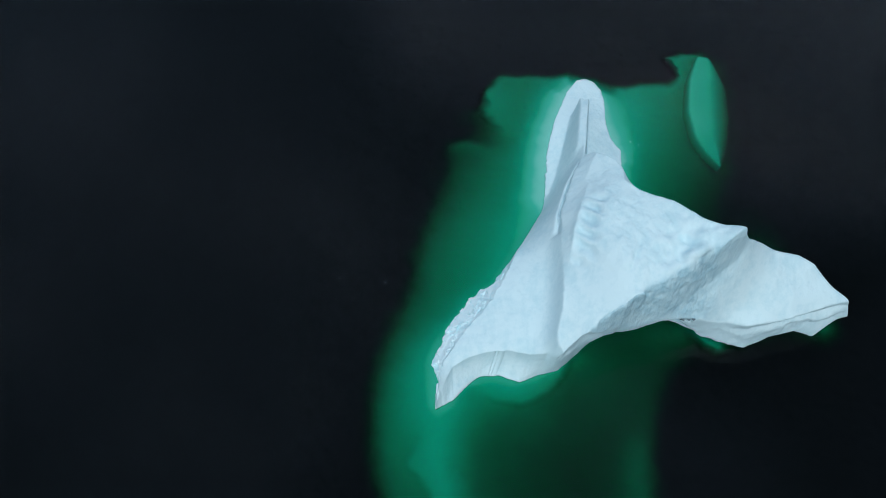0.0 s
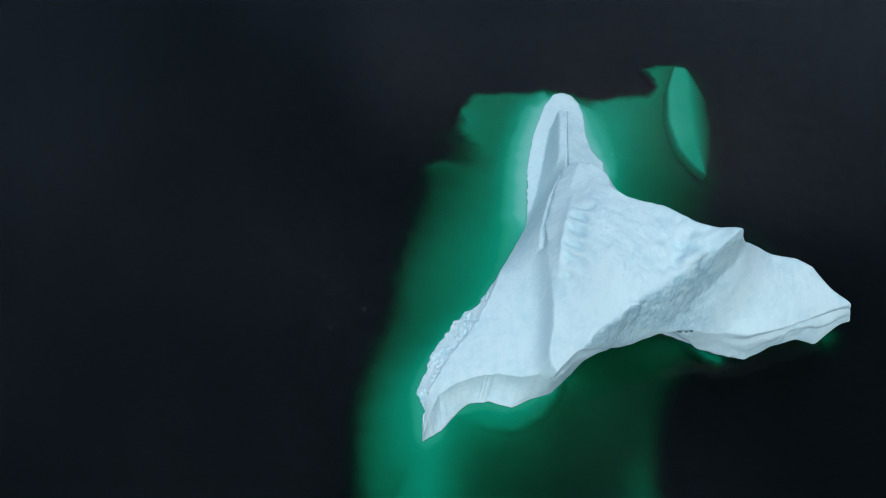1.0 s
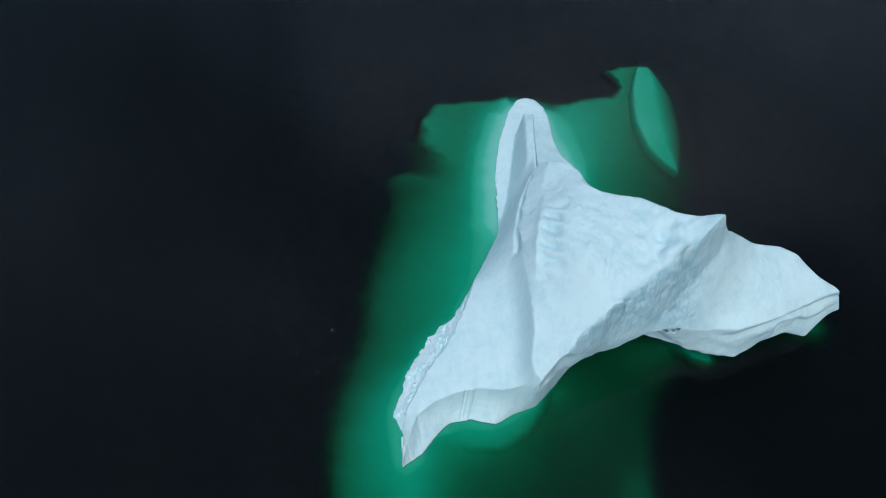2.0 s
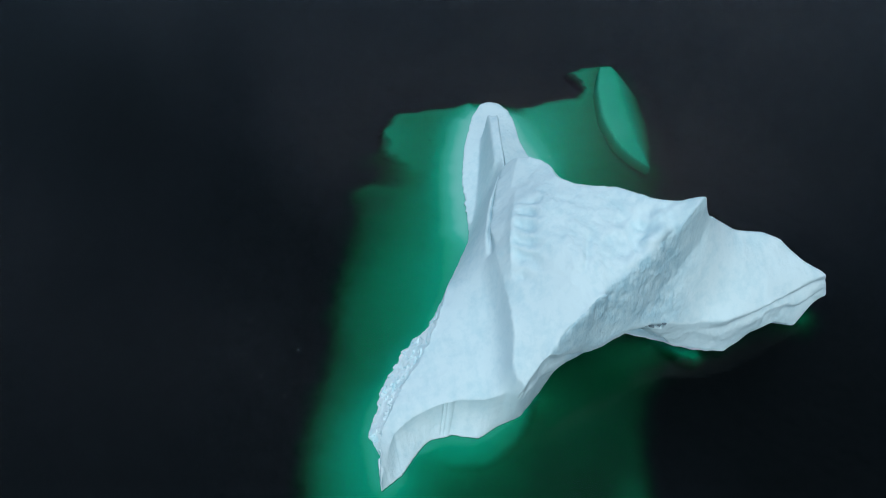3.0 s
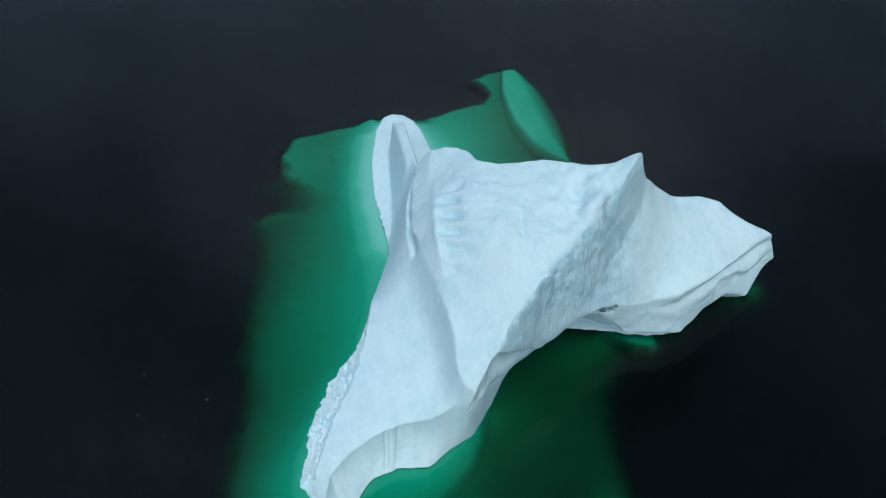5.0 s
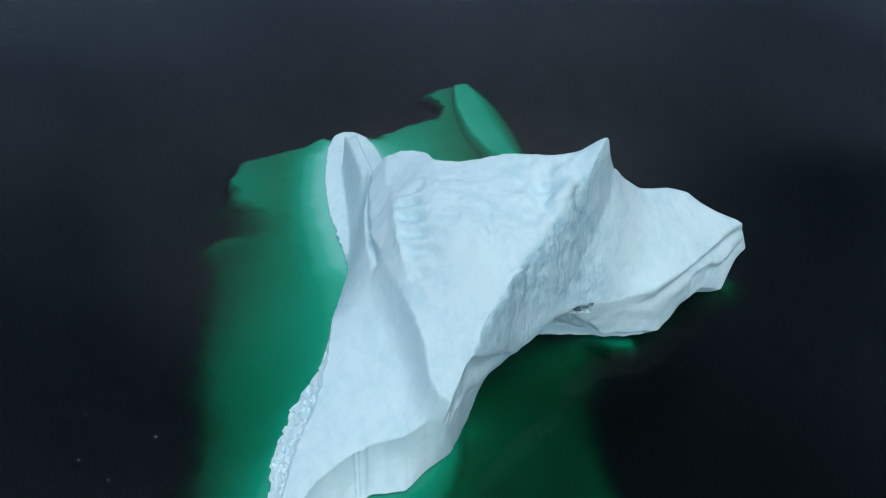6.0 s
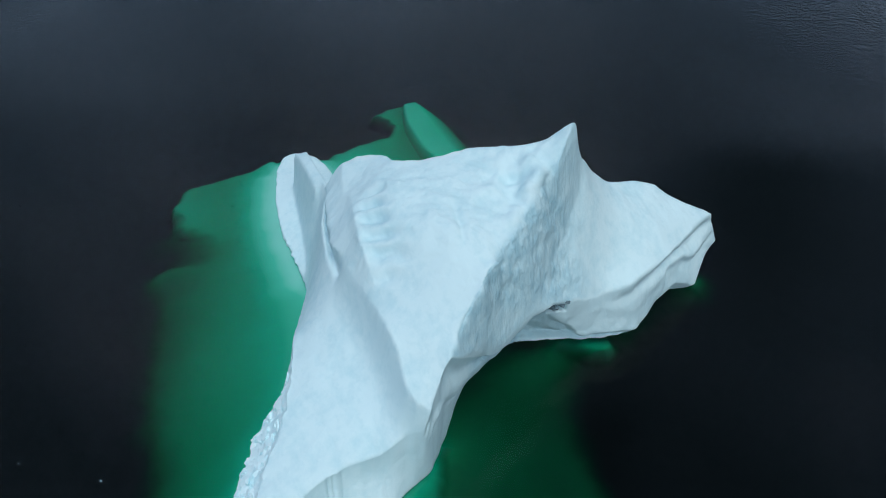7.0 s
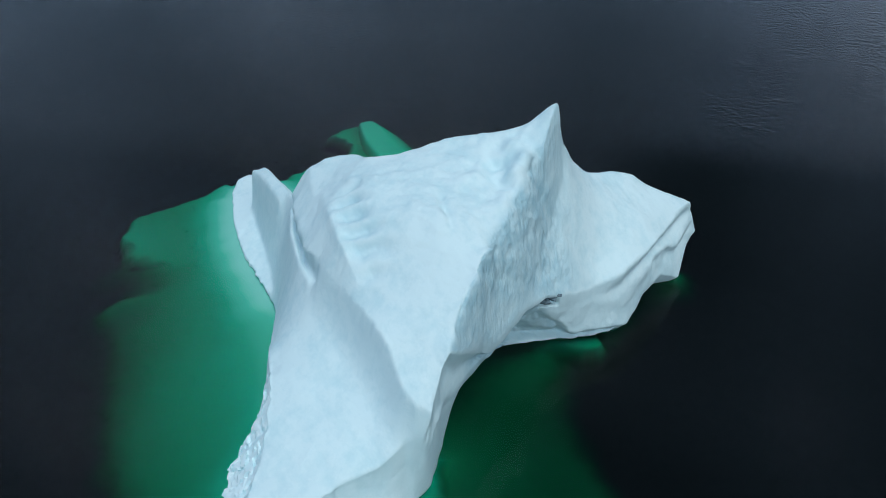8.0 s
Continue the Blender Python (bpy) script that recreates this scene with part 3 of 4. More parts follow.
# the walls under the rim: fluted and broken faces, down past the water
ROWS_DOWN = 44
ring = [rim_at[k] for k in range(n_rim)]
wet, ledges = [], []
for row in range(1, ROWS_DOWN + 1):
    s = row / (ROWS_DOWN - 7)
    next_ring = []
    for k, r in enumerate(rim):
        tx, ty, tz, mx, my, mz, bx, by, crumbled, groove = r
        if s <= 1.0 and tx < 11.8 and ty < 29.5 and crumbled < 0.5:
            # a smooth hollow curve from the brow to the apron
            c = 1.5 * np.array((mx, my, mz)) - 0.25 * np.array((tx + bx, ty + by, tz))
            p = Vector((1 - s) ** 2 * np.array((tx, ty, tz)) + 2 * s * (1 - s) * c + s * s * np.array((bx, by, 0.0)))
        elif s <= 0.5:
            u = s * 2
            p = Vector((tx + (mx - tx) * u, ty + (my - ty) * u, tz + (mz - tz) * u))
        elif s <= 1.0:
            u = s * 2 - 1
            p = Vector((mx + (bx - mx) * u, my + (by - my) * u, mz * (1 - u)))
        else:
            p = Vector((bx, by, -(s - 1) * 4))
        nrm = Vector((*inward[k], 0))
        tall = min(1.0, tz / 4) * min(1.0, 6 * s)
        swell = rough(p, 0.55, 4) * (0.06 if crumbled > 0.3 or tx < 18.5 else 0.12) * tall * (0.3 if 12.0 < tx < 18.5 and ty < 31 else 1.0)
        p -= nrm * swell
        p.z += rough(p + Vector((9, 0, 0)), 0.6) * 0.12 * tall
        if crumbled > 0.3:
            big = noise.cell(Vector((p.x + 0.3 * p.y, p.y - 0.2 * p.z, p.z * 0.9)) * 0.5)
            little = noise.cell(Vector((p.x - 0.4 * p.y, p.y + 0.5 * p.z, p.z)) * 1.15)
            p -= nrm * (0.16 * big + 0.06 * little - 0.06) * min(1.0, 4 * s)
            if s < 0.95:
                high = 0.85 + 0.25 * big
                p.z += 0.3 * (round((p.z + 0.3 * little) / high) * high - p.z) * min(1.0, 4 * s)
            if 0.22 < s < 0.97 and ty > 26.5:
                ledges.append((p.copy(), nrm))
        tint_mask = min(1.0, max(0.0, (tx - 17.0) / 1.5)) * min(1.0, max(0.0, (26.5 - p.x) / 1.5)) if ty < 33 and s < 1 else 0.0
        p -= nrm * tint_mask * tall * (0.12 * rough(p, 0.9, 4) + 0.05 * rough(p, 2.4, 3))
        # a melted groove under the brow, a second one lower down
        groove *= min(1.0, max(0.0, (44.6 - tx) / 2.0)) if ty < 34 else 1.0
        snout = 1.0 if 12.4 < tx < 18.5 and ty < 31 else 0.0
        groove *= min(1.0, max(0.0, (tx - 13.7) / 0.9)) if snout else 1.0
        p += nrm * groove * (math.exp(-((s - 0.13 - 0.04 * snout) / (0.055 + 0.07 * snout)) ** 2) + 0.55 * max(0.0, min(1.0, (tx - 37.8) / 0.4)) * math.exp(-(max(0.0, s - 0.29 - 0.06 * rough(p, 0.3)) / 0.14) ** 2) * min(1.0, max(0.0, (s - 0.26 - 0.06 * rough(p, 0.3)) / 0.02)))
        for at, deep in ((5.9, 0.18), (6.25, 0.10), (6.9, 0.07)):
            if ty < 29.0:
                p.y += deep * math.exp(-((tx - at) / 0.10) ** 2) * (1 if s < 1 else 0)
        if snout:
            reach = min(1.0, (17.5 - min(17.5, tx)) / 2.0)
            p += nrm * reach * (0.10 * math.exp(-((s - 0.53) / 0.03) ** 2) - 0.12 * math.exp(-((s - 0.42) / 0.09) ** 2))
        # a hollow close over the water and a thin ledge below it
        under = max(0.0, 1 - (abs(tx - 25.3) / 2.3) ** 4) if ty < 32 and s <= 1 else 0.0
        ledge = max(0.0, 1 - (abs(tx - 27.0) / 5.5) ** 4) if ty < 32 and s <= 1 else 0.0
        p += nrm * (under * (0.3 + 0.5 * rough(p, 0.8)) * math.exp(-((s - 0.74 + 0.03 * rough(p, 0.5)) / 0.09) ** 2) - ledge * 0.5 * math.exp(-((s - 0.98) / 0.035) ** 2) + ledge * 0.25 * math.exp(-((s - 0.9) / 0.04) ** 2))
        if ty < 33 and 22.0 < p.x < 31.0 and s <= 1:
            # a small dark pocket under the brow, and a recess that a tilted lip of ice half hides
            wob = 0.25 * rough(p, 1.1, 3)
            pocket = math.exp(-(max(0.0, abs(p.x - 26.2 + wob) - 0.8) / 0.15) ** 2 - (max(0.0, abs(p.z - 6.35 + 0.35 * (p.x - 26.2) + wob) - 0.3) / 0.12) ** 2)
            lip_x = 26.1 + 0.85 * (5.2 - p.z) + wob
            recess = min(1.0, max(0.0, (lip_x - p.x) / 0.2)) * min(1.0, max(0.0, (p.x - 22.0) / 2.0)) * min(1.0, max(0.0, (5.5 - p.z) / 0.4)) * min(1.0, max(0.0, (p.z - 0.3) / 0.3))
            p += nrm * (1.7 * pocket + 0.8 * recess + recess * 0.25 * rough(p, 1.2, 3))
            # pocket and recess tinted darker, their shade painted into the colour
            tint_mask = max(tint_mask, pocket, 0.6 * recess)
        dark_tint.append(tint_mask)
        if s > 1:
            p += nrm * (s - 1) * (0.5 if ty < 26 else 2.0 if tz < 1 or 27 < tx < 34 else 9.0)
        next_ring.append(len(verts))
        verts.append(p)
    for k in range(n_rim):
        j = (k + 1) % n_rim
        if s > 1.0:
            wet.append(len(faces))
        faces.append((ring[k], ring[j], next_ring[j], next_ring[k]))
        broken_face.append(rim[k][8] > 0.5)
    ring = next_ring

iceberg = new("iceberg")
iceberg.location = (20, 45, 0)
tagged(iceberg, "large white glacier iceberg with a peak and broad green underwater shelf", "iceberg")
home = Vector((20, 45, 0))
solid = [f for f, b in zip(faces, broken_face) if not b]
solid_wet = {id(faces[k]) for k in wet}
body = mesh_object("ice_body", [Vector(v) - home for v in verts], solid, ICE, iceberg)
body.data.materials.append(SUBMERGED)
body.data.attributes.new("dark_tint", "FLOAT", "POINT").data.foreach_set("value", dark_tint)
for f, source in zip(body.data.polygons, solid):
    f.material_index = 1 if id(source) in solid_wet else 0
tagged(body, "weathered white ice with a sharp peak")
used = sorted({v for f, b in zip(faces, broken_face) if b for v in f})
index = {v: k for k, v in enumerate(used)}
crumbled_wall = mesh_object("crumbled_wall", [Vector(verts[v]) - home for v in used], [tuple(index[v] for v in f) for f, b in zip(faces, broken_face) if b], BLUE_ICE, iceberg, smooth=False)
tagged(crumbled_wall, "broken pale blue ice along the waterline")


def block_mesh(seed, mat):
    """A broken block of ice with flat, chipped faces."""
    rng = random.Random(seed)
    b = bmesh.new()
    for _ in range(13):
        v = Vector((rng.gauss(0, 1), rng.gauss(0, 1), rng.gauss(0, 1))).normalized()
        b.verts.new((v.x * rng.uniform(0.8, 1.1), v.y * rng.uniform(0.6, 0.9), v.z * rng.uniform(0.5, 0.8)))
    hull = bmesh.ops.convex_hull(b, input=b.verts)
    bmesh.ops.delete(b, geom=[v for v in hull["geom_interior"] if isinstance(v, bmesh.types.BMVert)], context="VERTS")
    me = bpy.data.meshes.new("ice_block")
    b.to_mesh(me)
    b.free()
    me.materials.append(mat)
    return me


block_meshes = [block_mesh(k, BLUE_ICE) for k in range(8)]
dice = random.Random(5)
for k in range(110):
    place, into = dice.choice(ledges)
    ob = new("ice_block", block_meshes[k % 8])
    ob.parent = crumbled_wall
    size = dice.uniform(0.14, 0.32) if k % 4 else dice.uniform(0.32, 0.5)
    ob.location = place - home + into * 0.5 * size
    ob.rotation_euler = (dice.uniform(-0.5, 0.5), dice.uniform(-0.5, 0.5), dice.uniform(0, 6.3))
    ob.scale = (size, size, size)
# dark grey ice blocks put in the pocket under the brow, darkening it
for k, (x, y, z, size) in enumerate([(25.55, 31.5, 6.55, 0.4), (26.15, 31.45, 6.4, 0.5), (26.75, 31.4, 6.4, 0.45), (27.15, 31.35, 6.5, 0.36)]):
    ob = new("dark_ice", block_mesh(20 + k, DARK_ICE))
    ob.parent, ob.location, ob.rotation_euler, ob.scale = iceberg, Vector((x, y, z)) - home, (0.3, -0.2, 0.5 * k), (size, size * 1.4, size)
    tagged(ob, "dark grey ice in a pocket")
for ob in (body, crumbled_wall):
    bm = bmesh.new()
    bm.from_mesh(ob.data)
    bmesh.ops.delete(bm, geom=[v for v in bm.verts if not v.link_faces], context="VERTS")
    bmesh.ops.recalc_face_normals(bm, faces=bm.faces)
    bm.to_mesh(ob.data)
    bm.free()

# ---- the ice under the water: x, y and depth by tone, placed to fit the camera's view ----
FOOT = np.c_[rim[:, 6], rim[:, 7], np.where(rim[:, 2] < 1, 0.4, 1.0)]
cove = (FOOT[:, 0] > 15.5) & (FOOT[:, 1] < 36.5) & (FOOT[:, 0] < 27.6)
FOOT[cove, 2] = 6.5
beam = (FOOT[:, 0] > 32.8) & (FOOT[:, 1] < 46)
FOOT[beam, 2] = 9.5
back = (FOOT[:, 0] > 24) & (FOOT[:, 1] > 39) & (FOOT[:, 1] < 52)
FOOT[back, 2] = 7.0
NORTH_EDGE = [(24.6, 69.2, 1.7), (26.2, 69.1, 2.2), (27.9, 69.9, 2.6), (30.7, 69.7, 2.8), (32.8, 70.0, 3.0), (34.0, 72.2, 3.0), (33.4, 74.6, 3.0), (32.6, 75.3, 3.0), (34.4, 75.5, 2.9), (37.3, 75.7, 2.8)]
NORTH_DROP = [(22.8, 71.0, 12), (24.4, 70.0, 12), (26.2, 69.9, 12), (27.8, 70.7, 12), (30.7, 70.5, 12), (32.2, 70.8, 12), (33.0, 72.2, 12), (32.3, 74.2, 12), (31.5, 75.6, 12), (34.4, 76.4, 12), (37.3, 76.6, 12)]
TIP_DROP = [(18.8, 72.3, 12), (20.4, 72.1, 12), (21.8, 71.7, 12), (22.8, 71.0, 12)]
WEST_EDGE = [(18.0, 71.4, 1.0), (14.3, 71.5, 3.6), (9.3, 71.6, 4.0), (7.9, 71.0, 3.6), (6.3, 68.9, 3.0), (5.7, 67.6, 3.0)]
WEST_DROP = [(18.8, 72.3, 12), (14.3, 72.2, 12), (8.9, 72.3, 12), (7.2, 71.6, 12), (5.6, 69.2, 12), (5.0, 67.5, 12), (4.9, 66.0, 12)]
# contours of the western flank, drawn by tone: depth, then x, y from north to south
WEST_CONTOURS = {
    11: [(4.0, 62.4), (0.4, 59.8), (0.4, 55.5), (-1.2, 51.0), (-2.7, 46.8), (-3.9, 42.7), (-4.0, 38.8), (-5.9, 34.3), (-7.8, 30.1), (-8.4, 26.0), (-8.3, 22.2), (-8.1, 18.5), (-7.6, 15.5), (-6.9, 13.0), (-5.8, 9.0)],
    7.5: [(1.2, 58.6), (1.4, 55.5), (0.3, 51.0), (-1.5, 46.8), (-2.8, 42.7), (-3.2, 38.8), (-4.9, 34.3), (-6.8, 30.1), (-7.7, 26.0), (-7.7, 22.2), (-7.6, 18.5), (-6.8, 15.5), (-6.0, 13.0), (-4.8, 9.0)],
    5.8: [(4.0, 55.5), (2.7, 51.0), (0.3, 46.8), (-1.3, 42.7), (-1.7, 38.8), (-3.6, 34.3), (-5.7, 30.1), (-6.9, 26.0), (-6.9, 22.2), (-6.7, 18.5), (-5.7, 15.5), (-4.4, 13.0)],
    4.6: [(6.7, 55.5), (5.0, 51.0), (2.2, 46.8), (1.0, 42.7), (1.0, 38.8), (-1.9, 34.3), (-4.9, 30.1), (-6.1, 26.0), (-6.0, 22.2), (-5.5, 18.5)],
    3.0: [(9.4, 55.5), (8.3, 51.0), (5.7, 46.8), (5.0, 42.7), (3.8, 38.8), (-0.2, 34.3), (-3.8, 30.1), (-4.9, 26.0), (-4.5, 22.2)],
    1.9: [(14.0, 68.4), (12.1, 64.0), (10.8, 59.6), (10.2, 55.5), (9.4, 51.0), (8.8, 46.8), (7.8, 42.7), (5.6, 38.8), (1.2, 34.3), (-2.1, 30.1), (-2.5, 26.0), (-1.9, 22.2)],
    0.9: [(15.4, 68.4), (13.5, 64.0), (12.3, 59.6), (11.6, 55.5), (11.0, 51.0)],
    0.5: [(16.4, 68.4), (14.6, 64.0), (13.3, 59.6), (12.6, 55.5), (12.1, 51.0)],
}
WEST_INNER = [(12.0, 71.0, 4.6), (11.0, 68.1, 4.2), (10.2, 64.0, 3.9), (9.4, 60.2, 3.9)]
WEST_CORNER = [(9.3, 70.2, 4.4), (7.7, 68.6, 3.2), (6.7, 67.1, 2.9), (7.2, 65.5, 3.3)]
HOLLOW_EDGE = [(5.8, 66.0, 3.4), (6.9, 64.5, 3.6), (8.1, 62.9, 3.8), (9.2, 61.1, 4.2)]
HOLLOW = [(4.9, 65.0, 9.0), (5.6, 63.0, 8.6), (4.6, 61.4, 9.4)]
HOLLOW_END = [(6.6, 62.6, 6.8), (7.4, 61.1, 6.2), (6.4, 60.4, 7.6)]
LEDGE = [(1.2, 59.4, 7.2), (2.4, 59.6, 6.5), (3.7, 59.7, 6.0), (5.0, 59.2, 5.8), (6.5, 58.6, 5.4), (8.4, 58.5, 4.8)]
LEDGE_TOP = [(0.9, 60.2, 10.2), (2.4, 60.3, 10.0), (3.7, 60.4, 9.5), (5.2, 59.9, 8.4), (6.7, 59.3, 7.0)]
LEDGE_SHADE = [(2.2, 57.6, 8.2), (3.6, 57.0, 7.4), (5.0, 56.6, 6.6)]
# a keel runs south from the foot of the ice, with a step on its western side
KEEL_EDGE = [(-0.7, 22.3, 2.0), (-2.1, 20.2, 2.4), (-3.2, 18.1, 2.8), (-3.7, 17.2, 3.0), (-3.4, 16.7, 3.0), (-2.6, 16.3, 2.8), (-1.7, 15.1, 2.8), (-0.6, 12.5, 3.0), (0.6, 9.0, 3.4)]
KEEL_STEP = [(-2.8, 20.3, 3.6), (-3.8, 18.3, 4.4), (-4.3, 17.2, 4.7), (-3.8, 16.2, 4.9), (-3.1, 15.8, 5.0), (-2.3, 14.8, 5.2), (-1.3, 12.5, 5.4)]
KEEL_TOP = [(0.4, 21.8, 1.8), (-1.0, 18.5, 1.7), (0.1, 15.8, 1.9), (1.2, 12.5, 2.4)]
KEEL_SIDE = [(2.7, 22.2, 3.4), (2.1, 18.5, 3.7), (2.2, 15.5, 4.2), (2.6, 12.5, 4.6)]
KEEL_FOOT = [(4.6, 21.5, 5.8), (3.5, 18.5, 6.1), (3.5, 15.5, 6.5), (3.8, 12.5, 6.8)]
FRONT_LIP = [(1.8, 25.3, 2.2), (3.4, 25.7, 2.3), (5.3, 24.8, 2.6), (7.3, 24.0, 2.9), (8.9, 23.8, 3.1), (10.8, 24.5, 3.2), (12.3, 25.7, 3.3), (13.7, 27.4, 3.5), (14.5, 28.7, 3.8)]
FRONT_STEP = [(3.2, 24.7, 3.0), (5.2, 24.3, 4.2), (7.2, 23.5, 5.2), (8.9, 23.35, 5.8), (11.0, 24.1, 6.3), (12.6, 25.4, 6.5), (14.0, 27.1, 6.5), (14.9, 28.5, 6.5)]
FLOOR_WEST = [(7.2, 21.6, 6.9), (6.5, 18.5, 7.5), (6.3, 15.5, 8.0), (6.9, 12.5, 8.3)]
FLOOR_MIDDLE = [(15.4, 27.4, 6.9), (14.4, 24.6, 7.6), (13.4, 21.8, 8.2), (13.1, 18.5, 8.8), (13.5, 15.5, 9.2), (13.9, 12.5, 9.3)]
FLOOR_EAST = [(18.1, 30.2, 7.6), (20.7, 30.2, 8.2), (21.0, 28.0, 8.3), (20.3, 24.7, 8.2), (19.6, 21.5, 8.2), (18.4, 19.1, 8.8), (17.5, 16.7, 9.1), (17.5, 12.5, 8.8)]
BANK_TOP = [(21.9, 20.3, 7.8), (20.9, 18.5, 7.0), (20.5, 16.1, 6.5), (20.4, 12.5, 6.5)]
FRONT_BRINK = [(28.1, 30.1, 9.4), (25.9, 28.0, 8.8), (23.9, 25.4, 8.6), (22.7, 22.2, 8.2), (22.3, 18.5, 7.4), (22.0, 15.5, 7.2), (21.7, 12.5, 7.2)]
FRONT_FADE = [(29.4, 29.3, 11.3), (27.1, 27.7, 11.3), (25.1, 25.4, 11.3), (24.0, 22.2, 11.3), (23.3, 18.5, 11.3), (22.9, 15.5, 11.3), (22.6, 9.0, 11.3)]
WISP = [(28.4, 33.4, 2.4), (29.2, 32.4, 2.2), (30.0, 31.3, 2.4), (31.0, 30.3, 2.8), (31.6, 30.0, 3.2), (32.4, 30.5, 2.6)]
WISP_INNER = [(29.8, 33.0, 1.9), (31.0, 31.9, 2.0), (32.0, 31.3, 2.0)]
WISP_DROP = [(28.6, 31.5, 8.6), (29.7, 30.2, 10.5), (31.1, 29.2, 11.3), (32.6, 29.4, 11.3), (33.6, 30.2, 11.3)]
EAST_DEEP = [(34.2, 29.6, 11.3), (36.0, 29.8, 12), (40.0, 30.4, 12), (43.0, 30.6, 11), (46.4, 31.6, 11), (47.6, 34.0, 12), (46.5, 38.0, 12), (43.0, 42.0, 12)]
TIP_WISP = [(44.0, 32.3, 2.2), (45.0, 32.4, 2.2), (45.6, 33.0, 2.4)]
TIP_FADE = [(43.1, 31.1, 11.3), (44.6, 31.2, 11.3), (46.1, 32.0, 11.3), (47.2, 33.4, 11.3)]
EAST_CONTOURS = {
    0.6: [(23.0, 68.6), (22.9, 65.0), (23.7, 60.2), (24.5, 56.4)],
    1.6: [(24.8, 67.9), (25.2, 65.0), (25.8, 60.6), (25.7, 56.9)],
    2.5: [(28.2, 68.1), (28.2, 65.0), (27.0, 60.2), (26.3, 56.7)],
    4.2: [(32.6, 68.4), (31.8, 65.0), (30.2, 60.2), (28.2, 56.4), (27.0, 53.8)],
    7.0: [(35.4, 59.0), (34.2, 56.4), (31.6, 52.4)],
    11.3: [(38.3, 76.6), (41.7, 74.5), (41.6, 69.1), (40.6, 63.1), (39.2, 57.3), (38.5, 52.8), (37.0, 48.5), (34.5, 45.5)],
}
FIN_BACK = [(36.4, 75.4, 4.4), (34.8, 71.2, 5.0), (33.6, 65.0, 5.4), (33.5, 60.4, 6.2), (35.0, 57.6, 7.2), (37.6, 55.9, 8.4)]

UX, UY, UC = -16.0, 0.0, 0.22
crisp_lines = (FRONT_LIP, FRONT_STEP, KEEL_EDGE, KEEL_STEP, LEDGE, LEDGE_TOP, HOLLOW_EDGE, WISP, WISP_DROP)
under_lines = [FOOT] + [along(l, 0.2) for l in (NORTH_EDGE, NORTH_DROP, TIP_DROP, WEST_EDGE, WEST_DROP, WEST_INNER, WEST_CORNER, HOLLOW, HOLLOW_END, LEDGE_SHADE, KEEL_TOP, KEEL_SIDE, KEEL_FOOT, FLOOR_WEST, FLOOR_MIDDLE, FLOOR_EAST, BANK_TOP, FRONT_BRINK, FRONT_FADE, WISP, WISP_INNER, EAST_DEEP, TIP_WISP, TIP_FADE, FIN_BACK) + crisp_lines]
under_lines += [along([(x, y, d) for x, y in line], 0.2) for contours in (WEST_CONTOURS, EAST_CONTOURS) for d, line in contours.items()]
stretched = drape(UX, UY, 320, 378, UC, under_lines, rim=13.8)
depth = blurred(stretched, 34)
bank_x, bank_y = np.meshgrid(UX + UC * np.arange(depth.shape[1]), UY + UC * np.arange(depth.shape[0]))
lips = np.full(depth.shape, 99.0)
for line in crisp_lines:
    for p in along(line[1:], 0.4):
        lips = np.minimum(lips, (bank_x - p[0]) ** 2 + (bank_y - p[1]) ** 2)
north = np.clip((bank_y - 58.5) / 2, 0, 1) * (bank_x < 12) + np.clip((bank_y - 67.5) / 1.5, 0, 1) * (bank_x >= 12)
depth += north * (blurred(stretched, 6) - depth)
depth += np.exp(-lips / 0.8) * (blurred(stretched, 5) - depth)
ny, nx = depth.shape
uverts, ufaces = [], []
for j in range(ny):
    for i in range(nx):
        x, y = UX + i * UC, UY + j * UC
        q = (x, y, 0.0)
        torn = 0.3 + 0.15 * north[j, i]
        jag = rough(q, 0.5, 3) * torn + 0.12 * north[j, i] * rough(q, 1.1, 2)
        d = depth[j, i] + 0.35 * rough(q, 0.22, 4) * min(1.0, depth[j, i] / 7)
        # 0.4 of the listed depth, spread outward to fit the first camera's view
        z = -0.4 * min(13.7, max(0.25, d))
        wide = 1 - z / 78.6
        uverts.append(((x + jag) * wide - 20, (y + rough((y, x, 5.0), 0.5, 3) * torn) * wide - 45, z))
for j in range(ny - 1):
    for i in range(nx - 1):
        a = j * nx + i
        ufaces.append((a, a + 1, a + nx + 1, a + nx))
tagged(mesh_object("submerged_shelf", uverts, ufaces, SUBMERGED, iceberg), "terraced ice shelf tinted green by depth under the water")

# the pale slab that stands beside the shelf, under the water
SLAB_WEST = [(37.9, 76.9), (37.0, 75.0), (35.7, 71.7), (34.6, 66.1), (34.8, 61.3), (35.9, 58.6), (37.3, 56.7)]
SLAB_EAST = [(39.9, 76.4), (41.2, 74.8), (41.8, 72.2), (41.2, 66.7), (40.0, 61.8), (38.9, 58.8), (37.6, 56.9)]
fverts, ffaces = [], []
ACROSS, ALONG = 24, 60


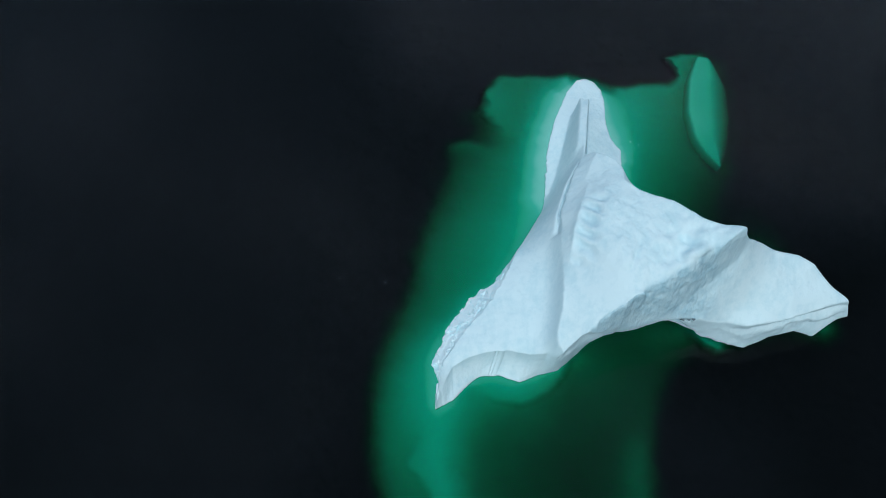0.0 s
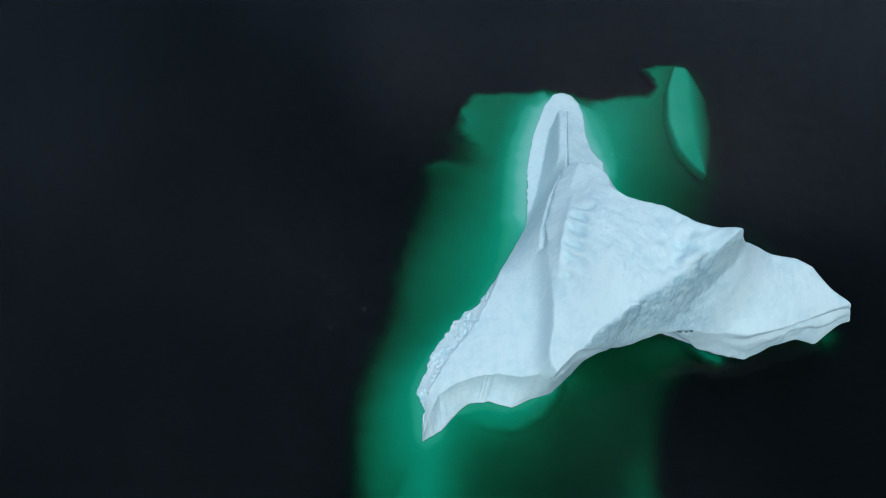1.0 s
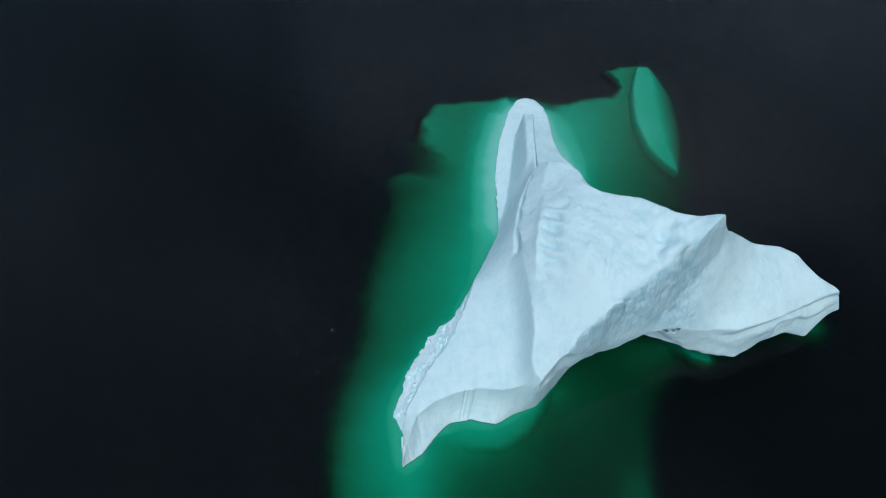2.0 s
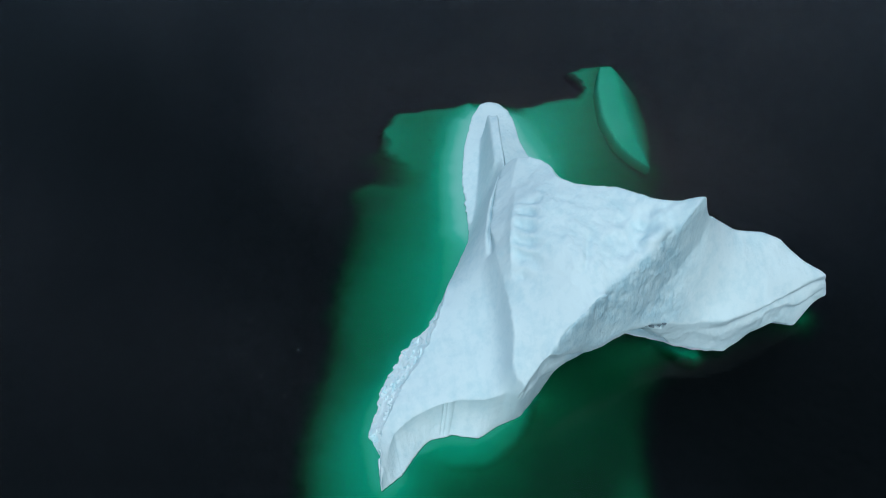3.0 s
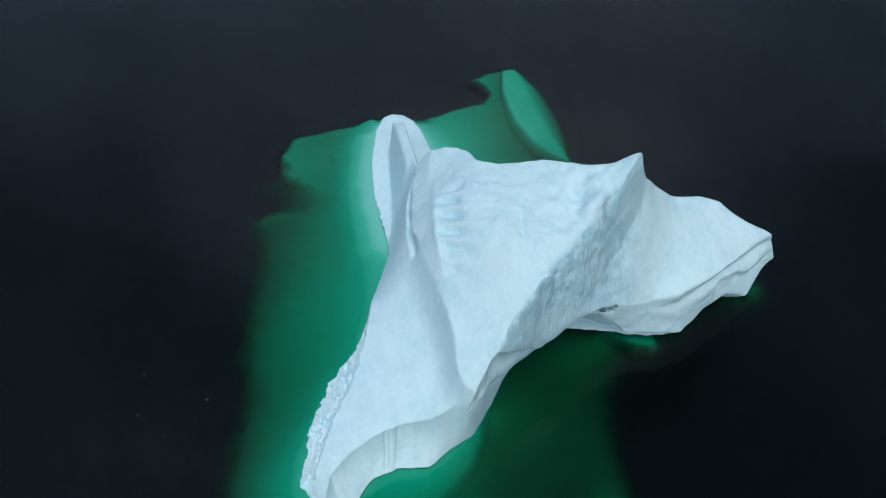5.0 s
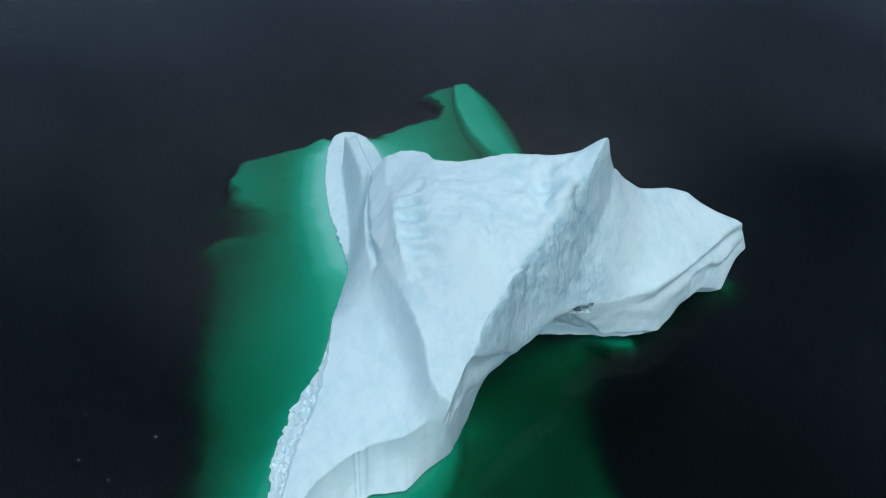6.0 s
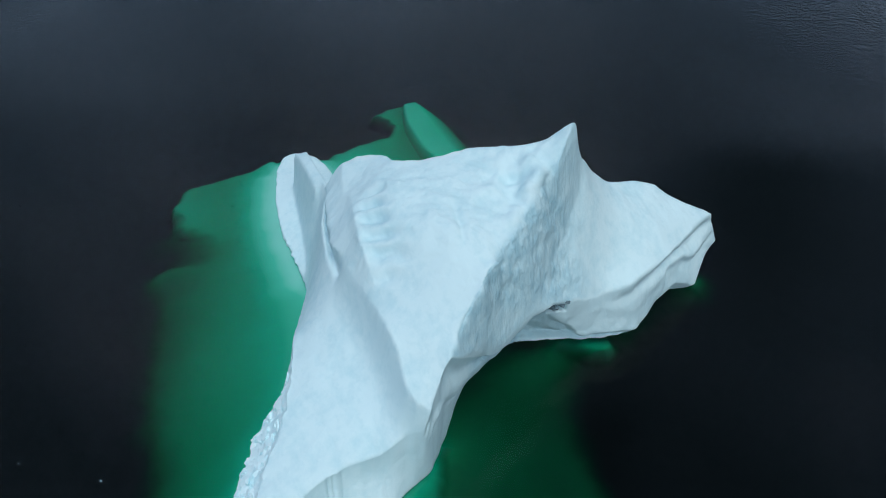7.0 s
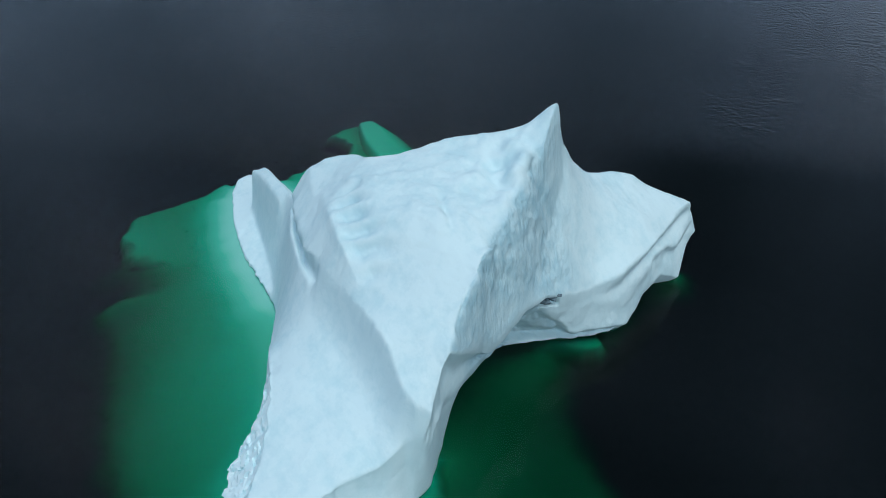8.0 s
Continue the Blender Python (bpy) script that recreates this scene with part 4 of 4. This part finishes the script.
def edge_of(side):
    pts = np.array(side)
    at = np.r_[0, np.cumsum(np.hypot(*np.diff(pts, axis=0).T))]
    to = np.linspace(0, at[-1], ALONG + 1)
    curve = np.c_[np.interp(to, at, pts[:, 0]), np.interp(to, at, pts[:, 1])]
    for _ in range(5):
        curve[1:-1] = (curve[:-2] + 2 * curve[1:-1] + curve[2:]) / 4
    return curve


for west, east in zip(edge_of(SLAB_WEST), edge_of(SLAB_EAST)):
    for k in range(-2, ACROSS + 1):
        u = max(0.0, k / ACROSS)
        p = west + (east - west) * (u if k >= 0 else 0.09 * k / 2)
        # the top is flat by its west edge and sinks away to the east and the south
        z = -0.52 - 1.4 * max(0.0, (p[1] - 75.6) / 1.3) ** 2 - 0.25 * u - 2.6 * max(0.0, (u - 0.45) / 0.55) ** 1.6 - 0.003 * max(0.0, 66 - p[1]) ** 2.2
        fverts.append((p[0] - 20, p[1] - 45, z - (0.0, 0.35, 1.5)[max(0, -k)] + 0.05 * rough((p[0], p[1], 2.0), 0.4)))
width = ACROSS + 3
for j in range(ALONG):
    for k in range(width - 1):
        q = j * width + k
        ffaces.append((q, q + width, q + width + 1, q + 1))
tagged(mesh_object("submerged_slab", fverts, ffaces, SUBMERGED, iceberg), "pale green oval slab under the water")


# ---- loose ice ----
def chunk(name, size, seed, mat):
    """A broken lump of ice: a faceted, uneven block."""
    b = bmesh.new()
    bmesh.ops.create_icosphere(b, subdivisions=2, radius=1)
    for v in b.verts:
        k = 1 + 0.45 * noise.noise(v.co * 1.3 + Vector((seed, 0, 0)))
        v.co = Vector((v.co.x * size[0], v.co.y * size[1], v.co.z * size[2])) * k
    me = bpy.data.meshes.new(name)
    b.to_mesh(me)
    b.free()
    me.materials.append(mat)
    return me


for k, (x, y, s) in enumerate([(-7.0, 38.8, 0.12), (-12.6, 39.3, 0.10), (-10.8, 36.6, 0.09), (-11.7, 43.3, 0.08), (-8.7, 34.0, 0.08), (25.4, 60.0, 0.13), (26.45, 59.55, 0.13), (4.7, 50.8, 0.09)]):
    ob = new("ice_fragment", chunk("ice_fragment", (s * 0.6, s * 0.45, s * 0.35), k * 3.7, ICE))
    ob.location, ob.rotation_euler = (x, y, s * 0.15), (0, 0, k * 1.3)
    tagged(ob, "tiny white fragment of floating ice on dark water", "ice", "ice fragments on the water")
